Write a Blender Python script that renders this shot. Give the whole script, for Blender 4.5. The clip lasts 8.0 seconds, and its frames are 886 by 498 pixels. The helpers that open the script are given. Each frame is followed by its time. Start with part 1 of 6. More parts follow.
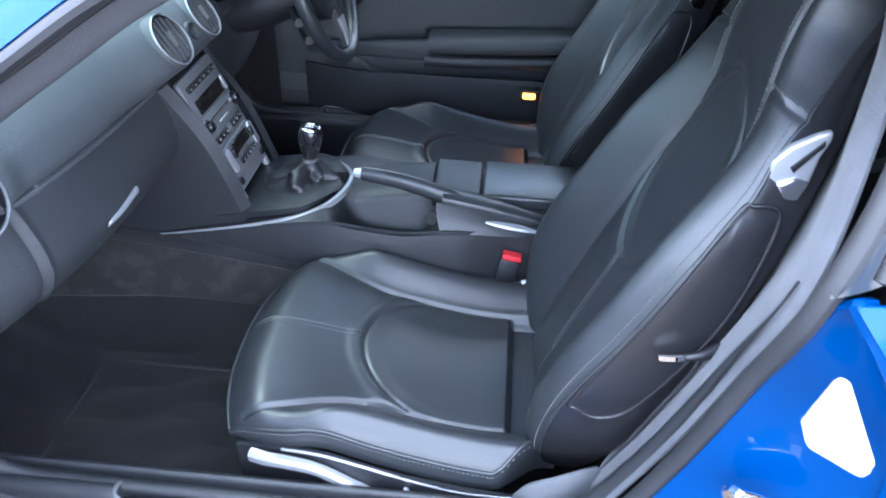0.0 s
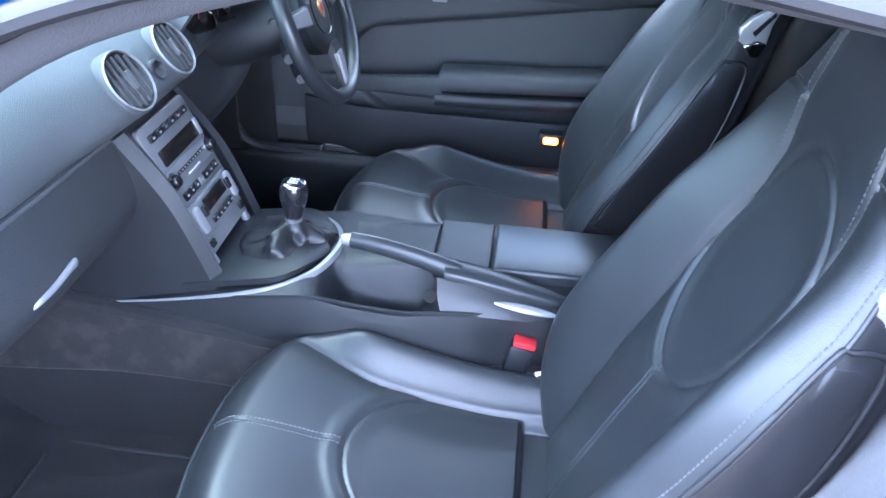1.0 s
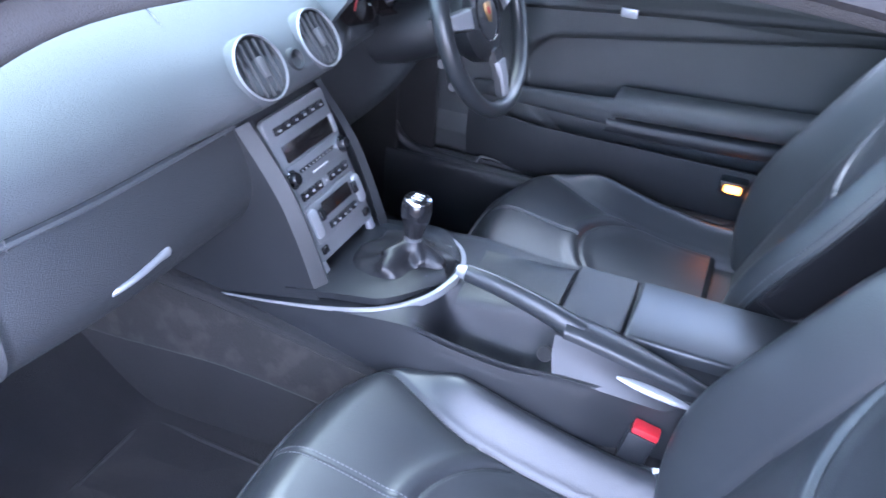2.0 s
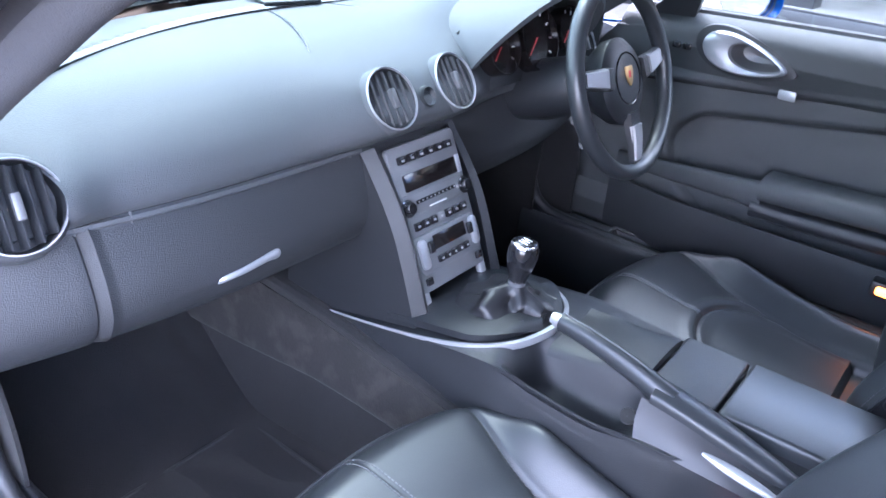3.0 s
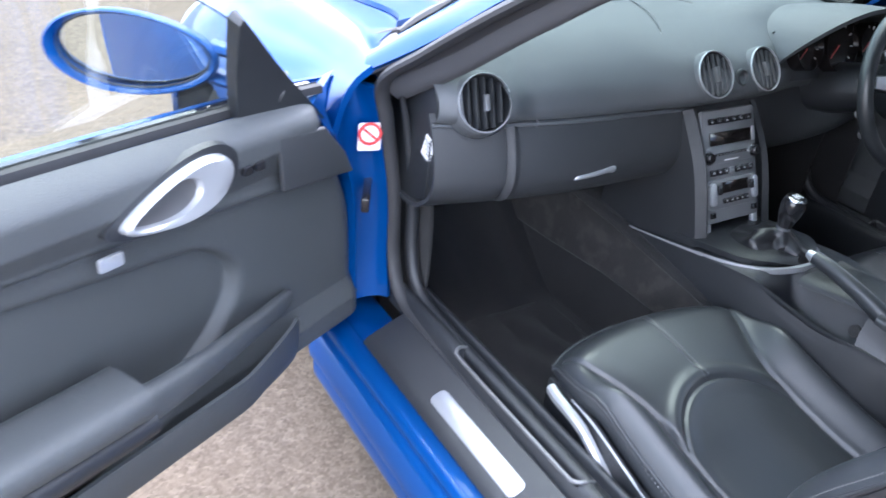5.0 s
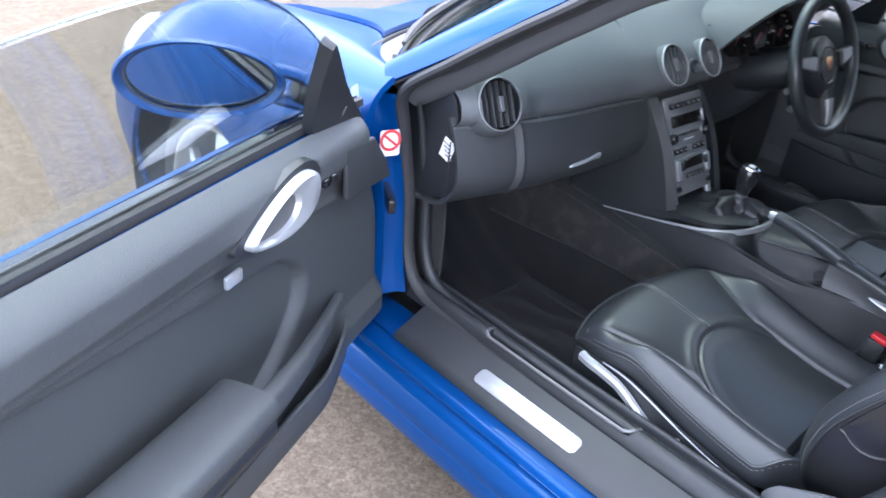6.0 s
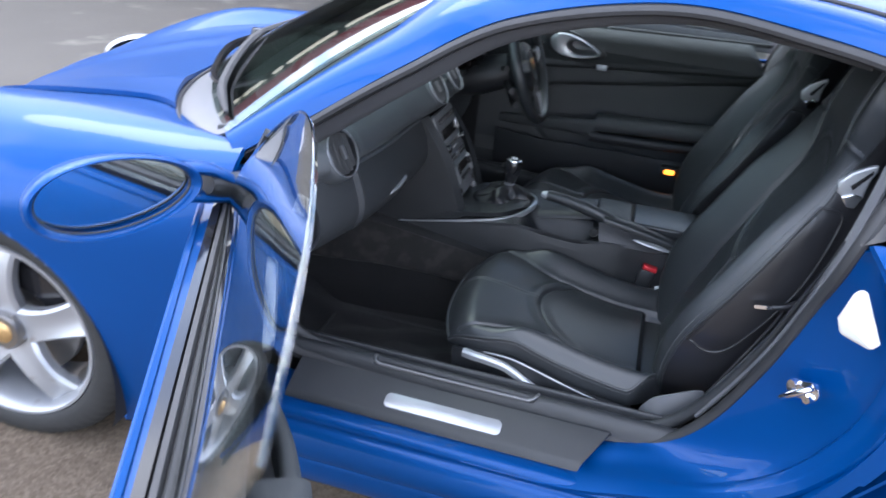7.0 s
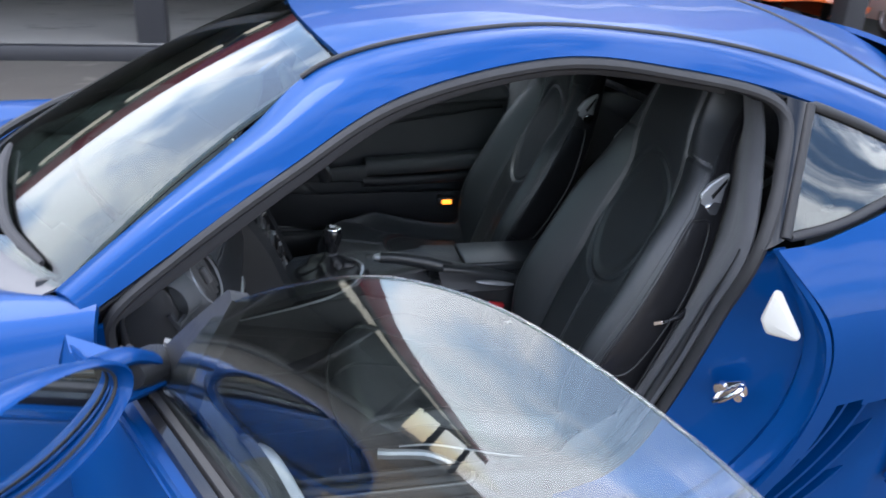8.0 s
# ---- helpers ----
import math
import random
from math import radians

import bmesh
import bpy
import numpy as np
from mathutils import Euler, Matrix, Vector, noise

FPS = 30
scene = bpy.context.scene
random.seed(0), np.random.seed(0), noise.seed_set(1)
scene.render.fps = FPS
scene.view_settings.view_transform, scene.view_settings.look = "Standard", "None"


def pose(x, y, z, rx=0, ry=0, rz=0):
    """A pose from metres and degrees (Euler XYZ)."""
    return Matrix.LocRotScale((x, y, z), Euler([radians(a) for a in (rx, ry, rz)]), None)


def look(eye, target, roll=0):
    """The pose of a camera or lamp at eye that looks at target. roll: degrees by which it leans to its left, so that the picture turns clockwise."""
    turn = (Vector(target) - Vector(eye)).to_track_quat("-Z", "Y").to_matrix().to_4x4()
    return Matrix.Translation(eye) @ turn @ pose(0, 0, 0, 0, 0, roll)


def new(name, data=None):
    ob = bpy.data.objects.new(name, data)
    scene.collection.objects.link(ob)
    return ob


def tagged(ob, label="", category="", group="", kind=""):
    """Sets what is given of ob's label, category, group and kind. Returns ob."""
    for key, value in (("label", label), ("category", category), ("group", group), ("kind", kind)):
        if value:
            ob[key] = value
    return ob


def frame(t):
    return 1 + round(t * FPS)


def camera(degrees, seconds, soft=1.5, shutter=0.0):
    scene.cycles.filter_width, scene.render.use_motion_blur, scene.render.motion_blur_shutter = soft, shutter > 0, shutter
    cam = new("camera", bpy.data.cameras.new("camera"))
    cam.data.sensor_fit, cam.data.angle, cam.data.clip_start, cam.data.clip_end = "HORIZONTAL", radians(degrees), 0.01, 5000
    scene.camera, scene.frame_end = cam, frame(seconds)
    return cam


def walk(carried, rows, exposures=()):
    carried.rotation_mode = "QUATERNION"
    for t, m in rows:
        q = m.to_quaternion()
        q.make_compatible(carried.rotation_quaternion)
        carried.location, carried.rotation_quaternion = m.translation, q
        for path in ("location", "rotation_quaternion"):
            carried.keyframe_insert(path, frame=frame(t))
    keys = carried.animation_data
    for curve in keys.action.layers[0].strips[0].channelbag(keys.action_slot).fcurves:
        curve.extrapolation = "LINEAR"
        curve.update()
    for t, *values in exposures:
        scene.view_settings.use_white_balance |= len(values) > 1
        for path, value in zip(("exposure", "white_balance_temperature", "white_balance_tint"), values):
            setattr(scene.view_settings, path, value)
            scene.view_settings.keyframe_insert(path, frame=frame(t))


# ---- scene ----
cam = camera(59.8, 8.0, soft=1.6, shutter=0.3)
PATH = [
    (0, (1.47, -1.379, 1.362), (1.349, 0.273, 0.24), 2.0),
    (0.5, (1.46, -1.231, 1.338), (1.332, 0.434, 0.237), 2.1),
    (1, (1.473, -1.127, 1.33), (1.302, 0.539, 0.238), 2.8),
    (1.5, (1.487, -1.033, 1.309), (1.175, 0.612, 0.215), 3.7),
    (2, (1.514, -0.95, 1.29), (0.906, 0.604, 0.188), 4.0),
    (2.2, (1.539, -0.935, 1.28), (0.8, 0.573, 0.194), 3.9),
    (3.5, (1.65, -0.947, 1.23), (0.53, 0.455, 0.347), 6.4),
    (4, (1.686, -1.023, 1.269), (0.473, 0.273, 0.347), 7.6),
    (4.5, (1.739, -1.179, 1.309), (0.421, -0.05, 0.316), 7.7),
    (5, (1.869, -1.406, 1.333), (0.467, -0.415, 0.306), 7.2),
    (5.2, (1.9, -1.48, 1.344), (0.486, -0.513, 0.312), 7.1),
    (6.5, (1.606, -1.887, 1.369), (0.752, -0.351, 0.415), 6.7),
    (7, (1.405, -2.042, 1.422), (0.988, -0.303, 0.527), 5.8),
    (7.5, (1.149, -1.986, 1.428), (1.175, -0.166, 0.598), 4.1),
    (8, (0.958, -1.881, 1.449), (1.371, -0.091, 0.661), 2.7),
]
walk(cam, [(t, look(eye, target, roll)) for t, eye, target, roll in PATH], [(0.0, 3.45, 5450, 12), (1.0, 4.12, 5150, 16), (2.2, 4.22, 5350, 22), (3.5, 3.9, 5550, 20), (4.0, 3.77, 5550, 16), (4.5, 3.4, 5700, 14), (5.2, 3.05, 6000, 13), (6.5, 2.65, 5950, 13), (7.0, 2.15, 5950, 12), (7.5, 1.75, 6050, 12), (8.0, 1.6, 6100, 12)])

# ---- world, sun ----
world = bpy.data.worlds.new("sky")
scene.world = world
world.use_nodes = True
wn, wl = world.node_tree.nodes, world.node_tree.links
wn.clear()
SUN_EL, SUN_AZ = radians(52), radians(-62)
sky = wn.new("ShaderNodeTexSky")
sky.sky_type, sky.sun_disc, sky.sun_elevation, sky.sun_rotation = "NISHITA", False, SUN_EL, SUN_AZ
sky.air_density, sky.dust_density = 1.0, 1.0
tc, mp, cl, rp, mx = (wn.new("ShaderNode" + k) for k in ("TexCoord", "Mapping", "TexNoise", "ValToRGB", "MixRGB"))
mp.inputs["Scale"].default_value = (1.0, 1.0, 2.6)
cl.inputs["Scale"].default_value, cl.inputs["Detail"].default_value, cl.inputs["Roughness"].default_value = 2.6, 8.0, 0.55
rp.color_ramp.elements[0].position, rp.color_ramp.elements[1].position = 0.44, 0.57
mx.inputs["Color2"].default_value = (9.6, 9.7, 10.2, 1)
bg, wo = wn.new("ShaderNodeBackground"), wn.new("ShaderNodeOutputWorld")
bg.inputs["Strength"].default_value = 0.15
wl.new(tc.outputs["Generated"], mp.inputs["Vector"])
wl.new(mp.outputs["Vector"], cl.inputs["Vector"])
wl.new(cl.outputs["Fac"], rp.inputs["Fac"])
wl.new(rp.outputs["Color"], mx.inputs["Fac"])
wl.new(sky.outputs["Color"], mx.inputs["Color1"])
wl.new(mx.outputs["Color"], bg.inputs["Color"])
wl.new(bg.outputs["Background"], wo.inputs["Surface"])
sun = new("sun", bpy.data.lights.new("sun", "SUN"))
sun.data.energy, sun.data.angle, sun.data.color = 0.5, radians(24), (1.0, 0.95, 0.88)
sun.matrix_world = look((0, 0, 0), (-math.sin(SUN_AZ) * math.cos(SUN_EL), -math.cos(SUN_AZ) * math.cos(SUN_EL), -math.sin(SUN_EL)))


# ---- materials ----
def mat(name, color, rough=0.5, metal=0.0, coat=0.0, mottle=(0, 0.0), grain=(0, 0.0), cells=(0, 0.0), rvar=0.0, emit=None, spec=0.5, sheen=0.0, stain=None):
    """A principled surface: mottle is (scale, share) of broad colour change, grain and cells (scale, height) of fine relief."""
    m = bpy.data.materials.new(name)
    m.use_nodes = True
    n, l = m.node_tree.nodes, m.node_tree.links
    b = n["Principled BSDF"]
    b.inputs["Base Color"].default_value = (*color, 1)
    b.inputs["Roughness"].default_value, b.inputs["Metallic"].default_value = rough, metal
    b.inputs["Coat Weight"].default_value, b.inputs["Coat Roughness"].default_value = coat, 0.03
    b.inputs["Specular IOR Level"].default_value = spec
    b.inputs["Sheen Weight"].default_value = sheen
    co = n.new("ShaderNodeTexCoord")
    last = None
    if mottle[0]:
        t, r = n.new("ShaderNodeTexNoise"), n.new("ShaderNodeMixRGB")
        t.inputs["Scale"].default_value, t.inputs["Detail"].default_value = mottle[0], 7
        l.new(co.outputs["Object"], t.inputs["Vector"])
        r.inputs["Color1"].default_value = (*[c * (1 - mottle[1]) for c in color], 1)
        r.inputs["Color2"].default_value = (*[min(1, c * (1 + mottle[1])) for c in color], 1)
        l.new(t.outputs["Fac"], r.inputs["Fac"])
        out = r.outputs["Color"]
        if stain:
            t2, rr, r2 = n.new("ShaderNodeTexNoise"), n.new("ShaderNodeValToRGB"), n.new("ShaderNodeMixRGB")
            t2.inputs["Scale"].default_value, t2.inputs["Detail"].default_value = stain[0], 9
            rr.color_ramp.elements[0].position, rr.color_ramp.elements[1].position = stain[2], stain[2] + 0.14
            l.new(co.outputs["Object"], t2.inputs["Vector"])
            l.new(t2.outputs["Fac"], rr.inputs["Fac"])
            l.new(rr.outputs["Color"], r2.inputs["Fac"])
            l.new(out, r2.inputs["Color1"])
            r2.inputs["Color2"].default_value = (*stain[1], 1)
            out = r2.outputs["Color"]
        l.new(out, b.inputs["Base Color"])
        if rvar:
            mr = n.new("ShaderNodeMapRange")
            mr.inputs["To Min"].default_value, mr.inputs["To Max"].default_value = max(0.02, rough - rvar), min(1, rough + rvar)
            l.new(t.outputs["Fac"], mr.inputs["Value"])
            l.new(mr.outputs["Result"], b.inputs["Roughness"])
    for kind, (s, h) in (("TexNoise", grain), ("TexVoronoi", cells)):
        if s:
            t, bp = n.new("ShaderNode" + kind), n.new("ShaderNodeBump")
            t.inputs["Scale"].default_value = s
            if kind == "TexNoise":
                t.inputs["Detail"].default_value = 4
            bp.inputs["Strength"].default_value, bp.inputs["Distance"].default_value = h, 0.002
            l.new(co.outputs["Object"], t.inputs["Vector"])
            l.new(t.outputs["Fac" if kind == "TexNoise" else "Distance"], bp.inputs["Height"])
            if last:
                l.new(last.outputs["Normal"], bp.inputs["Normal"])
            l.new(bp.outputs["Normal"], b.inputs["Normal"])
            last = bp
    if emit:
        b.inputs["Emission Color"].default_value, b.inputs["Emission Strength"].default_value = (*emit[0], 1), emit[1]
    return m


def glass(name, tint, rough=0.01, shine=0.07, power=3.4):
    m = bpy.data.materials.new(name)
    m.use_nodes = True
    n, l = m.node_tree.nodes, m.node_tree.links
    n.clear()
    o, mix, t, g, f, p, q = (n.new("ShaderNode" + k) for k in ("OutputMaterial", "MixShader", "BsdfTransparent", "BsdfGlossy", "LayerWeight", "Math", "MapRange"))
    t.inputs["Color"].default_value, g.inputs["Roughness"].default_value, f.inputs["Blend"].default_value = (*tint, 1), rough, 0.5
    p.operation, p.inputs[1].default_value = "POWER", power
    q.inputs["To Min"].default_value, q.inputs["To Max"].default_value = shine, 0.95
    l.new(f.outputs["Facing"], p.inputs[0])
    l.new(p.outputs[0], q.inputs["Value"])
    l.new(q.outputs["Result"], mix.inputs["Fac"])
    l.new(t.outputs["BSDF"], mix.inputs[1])
    l.new(g.outputs["BSDF"], mix.inputs[2])
    l.new(mix.outputs["Shader"], o.inputs["Surface"])
    return m


PAINT = mat("blue_paint", (0.001, 0.050, 0.208), 0.42, 0.32, 0.26, (3, 0.06), spec=0.15)
LEATHER = mat("black_leather", (0.026, 0.0288, 0.032), 0.36, mottle=(9, 0.25), grain=(24, 0.20), cells=(620, 0.10), rvar=0.10, spec=0.6)
PLASTIC = mat("black_plastic", (0.019, 0.0205, 0.023), 0.36, mottle=(14, 0.15), cells=(900, 0.25), rvar=0.06)
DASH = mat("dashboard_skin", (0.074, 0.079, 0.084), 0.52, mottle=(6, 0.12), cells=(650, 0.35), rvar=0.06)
CARPET = mat("carpet", (0.010, 0.010, 0.011), 0.95, mottle=(7, 0.6), grain=(500, 1.0), sheen=0.08)
# dashboard skin again, with the shade below the lit pad put into its colour
SHADED_SKIN = mat("shaded_trim_skin", (0.032, 0.034, 0.037), 0.48, mottle=(6, 0.14), cells=(650, 0.35), rvar=0.06)
SHELL = mat("satin_black_panel", (0.016, 0.016, 0.018), 0.30, mottle=(9, 0.2), cells=(800, 0.12), rvar=0.05)
DOORSKIN = mat("door_lining_skin", (0.050, 0.054, 0.056), 0.50, mottle=(6, 0.12), cells=(650, 0.35), rvar=0.06)
SUEDE = mat("suede_trim", (0.012, 0.011, 0.011), 0.92, mottle=(14, 0.7), grain=(300, 0.4), sheen=0.15, stain=(26, (0.027, 0.024, 0.023), 0.50))
GAITER = mat("soft_gaiter_leather", (0.014, 0.014, 0.016), 0.42, mottle=(30, 0.3), grain=(200, 0.3))
RUBBER = mat("rubber", (0.024, 0.024, 0.026), 0.60, mottle=(20, 0.25), grain=(200, 0.2))
TYRE = mat("tyre_rubber", (0.022, 0.022, 0.022), 0.75, mottle=(25, 0.3), grain=(150, 0.4))
SATIN = mat("satin_plastic", (0.15, 0.15, 0.155), 0.36, 0.3, mottle=(20, 0.1), grain=(900, 0.05))
SILVER = mat("silver_paint", (0.42, 0.43, 0.45), 0.30, 0.55, mottle=(20, 0.06), grain=(900, 0.04))
SHROUD = mat("satin_shroud_plastic", (0.038, 0.038, 0.041), 0.46, 0.1, mottle=(20, 0.1), grain=(900, 0.05))
TITAN = mat("grey_metallic_plastic", (0.165, 0.17, 0.18), 0.40, 0.3, mottle=(15, 0.1), grain=(900, 0.06))
CHROME = mat("chrome", (0.80, 0.80, 0.82), 0.10, 1.0, mottle=(30, 0.03))
ALLOY = mat("alloy_wheel_paint", (0.40, 0.41, 0.43), 0.34, 0.55, 0.5, mottle=(9, 0.1), stain=(20, (0.25, 0.23, 0.21), 0.62))
DISC = mat("brake_disc_steel", (0.30, 0.29, 0.28), 0.4, 1.0, mottle=(14, 0.3), grain=(300, 0.2))
GLOSS = mat("gloss_black", (0.014, 0.014, 0.016), 0.10, mottle=(10, 0.1))
RED = mat("red_button", (0.62, 0.03, 0.04), 0.4, mottle=(40, 0.1))
WHITE = mat("white_plastic", (0.60, 0.585, 0.54), 0.45, mottle=(18, 0.08), grain=(300, 0.1))
THREAD = mat("grey_thread", (0.10, 0.104, 0.108), 0.8, mottle=(300, 0.3))
MARK = mat("key_marking", (0.30, 0.30, 0.30), 0.5, mottle=(60, 0.1))
PAPER = mat("sticker_white", (0.78, 0.78, 0.78), 0.5, mottle=(30, 0.05))
INK = mat("sticker_red", (0.60, 0.05, 0.05), 0.5, mottle=(30, 0.1))
GOLD = mat("badge_gold", (0.55, 0.36, 0.16), 0.35, 0.7, mottle=(60, 0.3))
LAMP = mat("courtesy_lamp", (0.9, 0.5, 0.15), 0.3, emit=((1.0, 0.26, 0.02), 1.1))
SCUTTLE = mat("weathered_grey_plastic", (0.13, 0.13, 0.135), 0.45, mottle=(5, 0.15), grain=(300, 0.2))
SCREEN = mat("dark_display", (0.010, 0.008, 0.008), 0.12, mottle=(10, 0.1))
LINER = mat("headliner_cloth", (0.05, 0.05, 0.054), 0.95, mottle=(8, 0.15), grain=(600, 0.4))
FELT = mat("grey_felt_lining", (0.080, 0.082, 0.090), 0.95, mottle=(22, 0.35), grain=(420, 0.6), sheen=0.2)
GROUND = mat("worn_tarmac", (0.150, 0.117, 0.086), 0.95, spec=0.08, mottle=(1.3, 0.25), grain=(140, 0.7), cells=(110, 0.35), stain=(4.0, (0.15, 0.118, 0.088), 0.56))


def speckled(m, scale, low, high):
    """Fine stones of differing tone through a surface's colour."""
    n, l = m.node_tree.nodes, m.node_tree.links
    b = n["Principled BSDF"]
    src = b.inputs["Base Color"].links[0].from_socket
    co, v, r, mx = (n.new("ShaderNode" + k) for k in ("TexCoord", "TexVoronoi", "MapRange", "MixRGB"))
    v.inputs["Scale"].default_value = scale
    r.inputs["To Min"].default_value, r.inputs["To Max"].default_value = low, high
    mx.blend_type, mx.inputs["Fac"].default_value = "MULTIPLY", 1.0
    l.new(co.outputs["Object"], v.inputs["Vector"])
    l.new(v.outputs["Color"], r.inputs["Value"])
    l.new(src, mx.inputs["Color1"])
    l.new(r.outputs["Result"], mx.inputs["Color2"])
    l.new(mx.outputs["Color"], b.inputs["Base Color"])
    return m


speckled(GROUND, 130, 0.70, 1.30)
speckled(GROUND, 40, 0.85, 1.15)
GLASS = glass("clear_glass", (0.60, 0.66, 0.63), shine=0.05, power=3.8)
DOORGLASS = glass("door_glass", (0.88, 0.92, 0.90), shine=0.08, power=2.9)
TINT = glass("tinted_glass", (0.62, 0.68, 0.66), shine=0.09, power=2.7)
MIRROR = mat("mirror", (0.86, 0.90, 0.90), 0.015, 1.0)


# ---- geometry helpers ----
def curve(points, n, closed=False):
    """n places along a smooth line through the points."""
    p = np.array(points, float)
    k = len(p)
    t = np.linspace(0, k if closed else k - 1, n, endpoint=not closed)
    i = np.minimum(t.astype(int), (k - 1) if closed else (k - 2))
    f = (t - i)[:, None]
    at = (lambda j: p[j % k]) if closed else (lambda j: p[np.clip(j, 0, k - 1)])
    a, b, c, d = at(i - 1), at(i), at(i + 1), at(i + 2)
    return 0.5 * (2 * b + (c - a) * f + (2 * a - 5 * b + 4 * c - d) * f**2 + (3 * b - a - 3 * c + d) * f**3)


def keyed(xs, ys):
    """A smooth function through the keys."""
    xs, ys = np.array(xs, float), np.array(ys, float)
    m = np.gradient(ys, xs)

    def f(x):
        x = np.clip(x, xs[0], xs[-1])
        i = np.clip(np.searchsorted(xs, x) - 1, 0, len(xs) - 2)
        h = xs[i + 1] - xs[i]
        t = (x - xs[i]) / h
        return (2 * t**3 - 3 * t**2 + 1) * ys[i] + (t**3 - 2 * t**2 + t) * h * m[i] + (3 * t**2 - 2 * t**3) * ys[i + 1] + (t**3 - t**2) * h * m[i + 1]

    return f


def smooth(e0, e1, x):
    t = np.clip((x - e0) / (e1 - e0), 0, 1)
    return t * t * (3 - 2 * t)


def grid(p, wrap_u=False, wrap_v=False, keep=None, flip=False):
    """A bmesh over an array of places (u, v, 3)."""
    p = np.asarray(p, float)
    nu, nv = p.shape[:2]
    bm = bmesh.new()
    vs = [bm.verts.new(q) for q in p.reshape(-1, 3)]
    for i in range(nu if wrap_u else nu - 1):
        for j in range(nv if wrap_v else nv - 1):
            if keep is not None and not keep[i, j]:
                continue
            a, b, c, d = i * nv + j, ((i + 1) % nu) * nv + j, ((i + 1) % nu) * nv + (j + 1) % nv, i * nv + (j + 1) % nv
            q = (vs[a], vs[b], vs[c], vs[d])
            bm.faces.new(q[::-1] if flip else q)
    loose = [v for v in bm.verts if not v.link_faces]
    bmesh.ops.delete(bm, geom=loose, context="VERTS")
    return bm


def thick(bm, d):
    bmesh.ops.recalc_face_normals(bm, faces=bm.faces)
    bmesh.ops.solidify(bm, geom=list(bm.faces), thickness=d)
    return bm


def rule(a, b, n, bulge=(0, 0, 0), power=1.0):
    """A sheet between two lines of as many places, bulged in its middle."""
    t = np.linspace(0, 1, n)[None, :, None]
    a, b = np.asarray(a)[:, None], np.asarray(b)[:, None]
    return a * (1 - t) + b * t + np.sin(np.pi * t) ** power * np.array(bulge, float)


def sweep(path, profile, closed=False, up=(0, 0, 1), scale=None, cap=True):
    """A profile (list of (side, up)) or a radius swept along a path."""
    path = np.asarray(path, float)
    if np.isscalar(profile):
        profile = [(profile * math.cos(a), profile * math.sin(a)) for a in np.linspace(0, 2 * math.pi, 10, endpoint=False)]
    n, k = len(path), len(profile)
    tang = np.roll(path, -1, 0) - np.roll(path, 1, 0)
    if not closed:
        tang[0], tang[-1] = path[1] - path[0], path[-1] - path[-2]
    tang /= np.linalg.norm(tang, axis=1)[:, None] + 1e-12
    ref = np.array(up, float)
    bm = bmesh.new()
    rings = []
    for i in range(n):
        side = np.cross(tang[i], ref)
        side /= np.linalg.norm(side) + 1e-9
        top = np.cross(side, tang[i])
        s = 1 if scale is None else scale[i]
        rings.append([bm.verts.new(path[i] + s * (a * side + b * top)) for a, b in profile])
    for i in range(n if closed else n - 1):
        r, q = rings[i], rings[(i + 1) % n]
        for j in range(k):
            bm.faces.new((r[j], q[j], q[(j + 1) % k], r[(j + 1) % k]))
    if cap and not closed:
        bm.faces.new(rings[0])
        bm.faces.new(rings[-1][::-1])
    bmesh.ops.recalc_face_normals(bm, faces=bm.faces)
    return bm


def box(size, at=(0, 0, 0), bevel=0.004, seg=2, turn=None):
    bm = bmesh.new()
    bmesh.ops.create_cube(bm, size=1)
    bmesh.ops.scale(bm, vec=size, verts=bm.verts)
    if bevel:
        bmesh.ops.bevel(bm, geom=list(bm.edges), offset=min(bevel, 0.45 * min(size)), segments=seg, profile=0.5, affect="EDGES")
    m = Matrix.Translation(at) @ (turn if turn is not None else Matrix())
    bmesh.ops.transform(bm, matrix=m, verts=bm.verts)
    return bm


def lathe(profile, n=32, m=None):
    """Profile of (radius, height) turned about z."""
    a = np.linspace(0, 2 * math.pi, n, endpoint=False)
    p = np.array([[(r * math.cos(t), r * math.sin(t), h) for r, h in profile] for t in a])
    bm = grid(p, wrap_u=True)
    bmesh.ops.remove_doubles(bm, verts=bm.verts, dist=1e-6)
    bmesh.ops.recalc_face_normals(bm, faces=bm.faces)
    if m is not None:
        bmesh.ops.transform(bm, matrix=m, verts=bm.verts)
    return bm


def plate(outline, depth, m=None, bevel=0.002, seg=2):
    """A flat outline (x, y) given depth along z and soft edges."""
    bm = bmesh.new()
    f = bm.faces.new([bm.verts.new((x, y, 0)) for x, y in outline])
    r = bmesh.ops.extrude_face_region(bm, geom=[f])
    bmesh.ops.translate(bm, vec=(0, 0, depth), verts=[v for v in r["geom"] if isinstance(v, bmesh.types.BMVert)])
    bmesh.ops.recalc_face_normals(bm, faces=bm.faces)
    if bevel:
        edges = [e for e in bm.edges if len(e.link_faces) == 2 and e.calc_face_angle(0) > 0.9]
        bmesh.ops.bevel(bm, geom=edges, offset=bevel, segments=seg, profile=0.5, affect="EDGES")
    if m is not None:
        bmesh.ops.transform(bm, matrix=m, verts=bm.verts)
    return bm


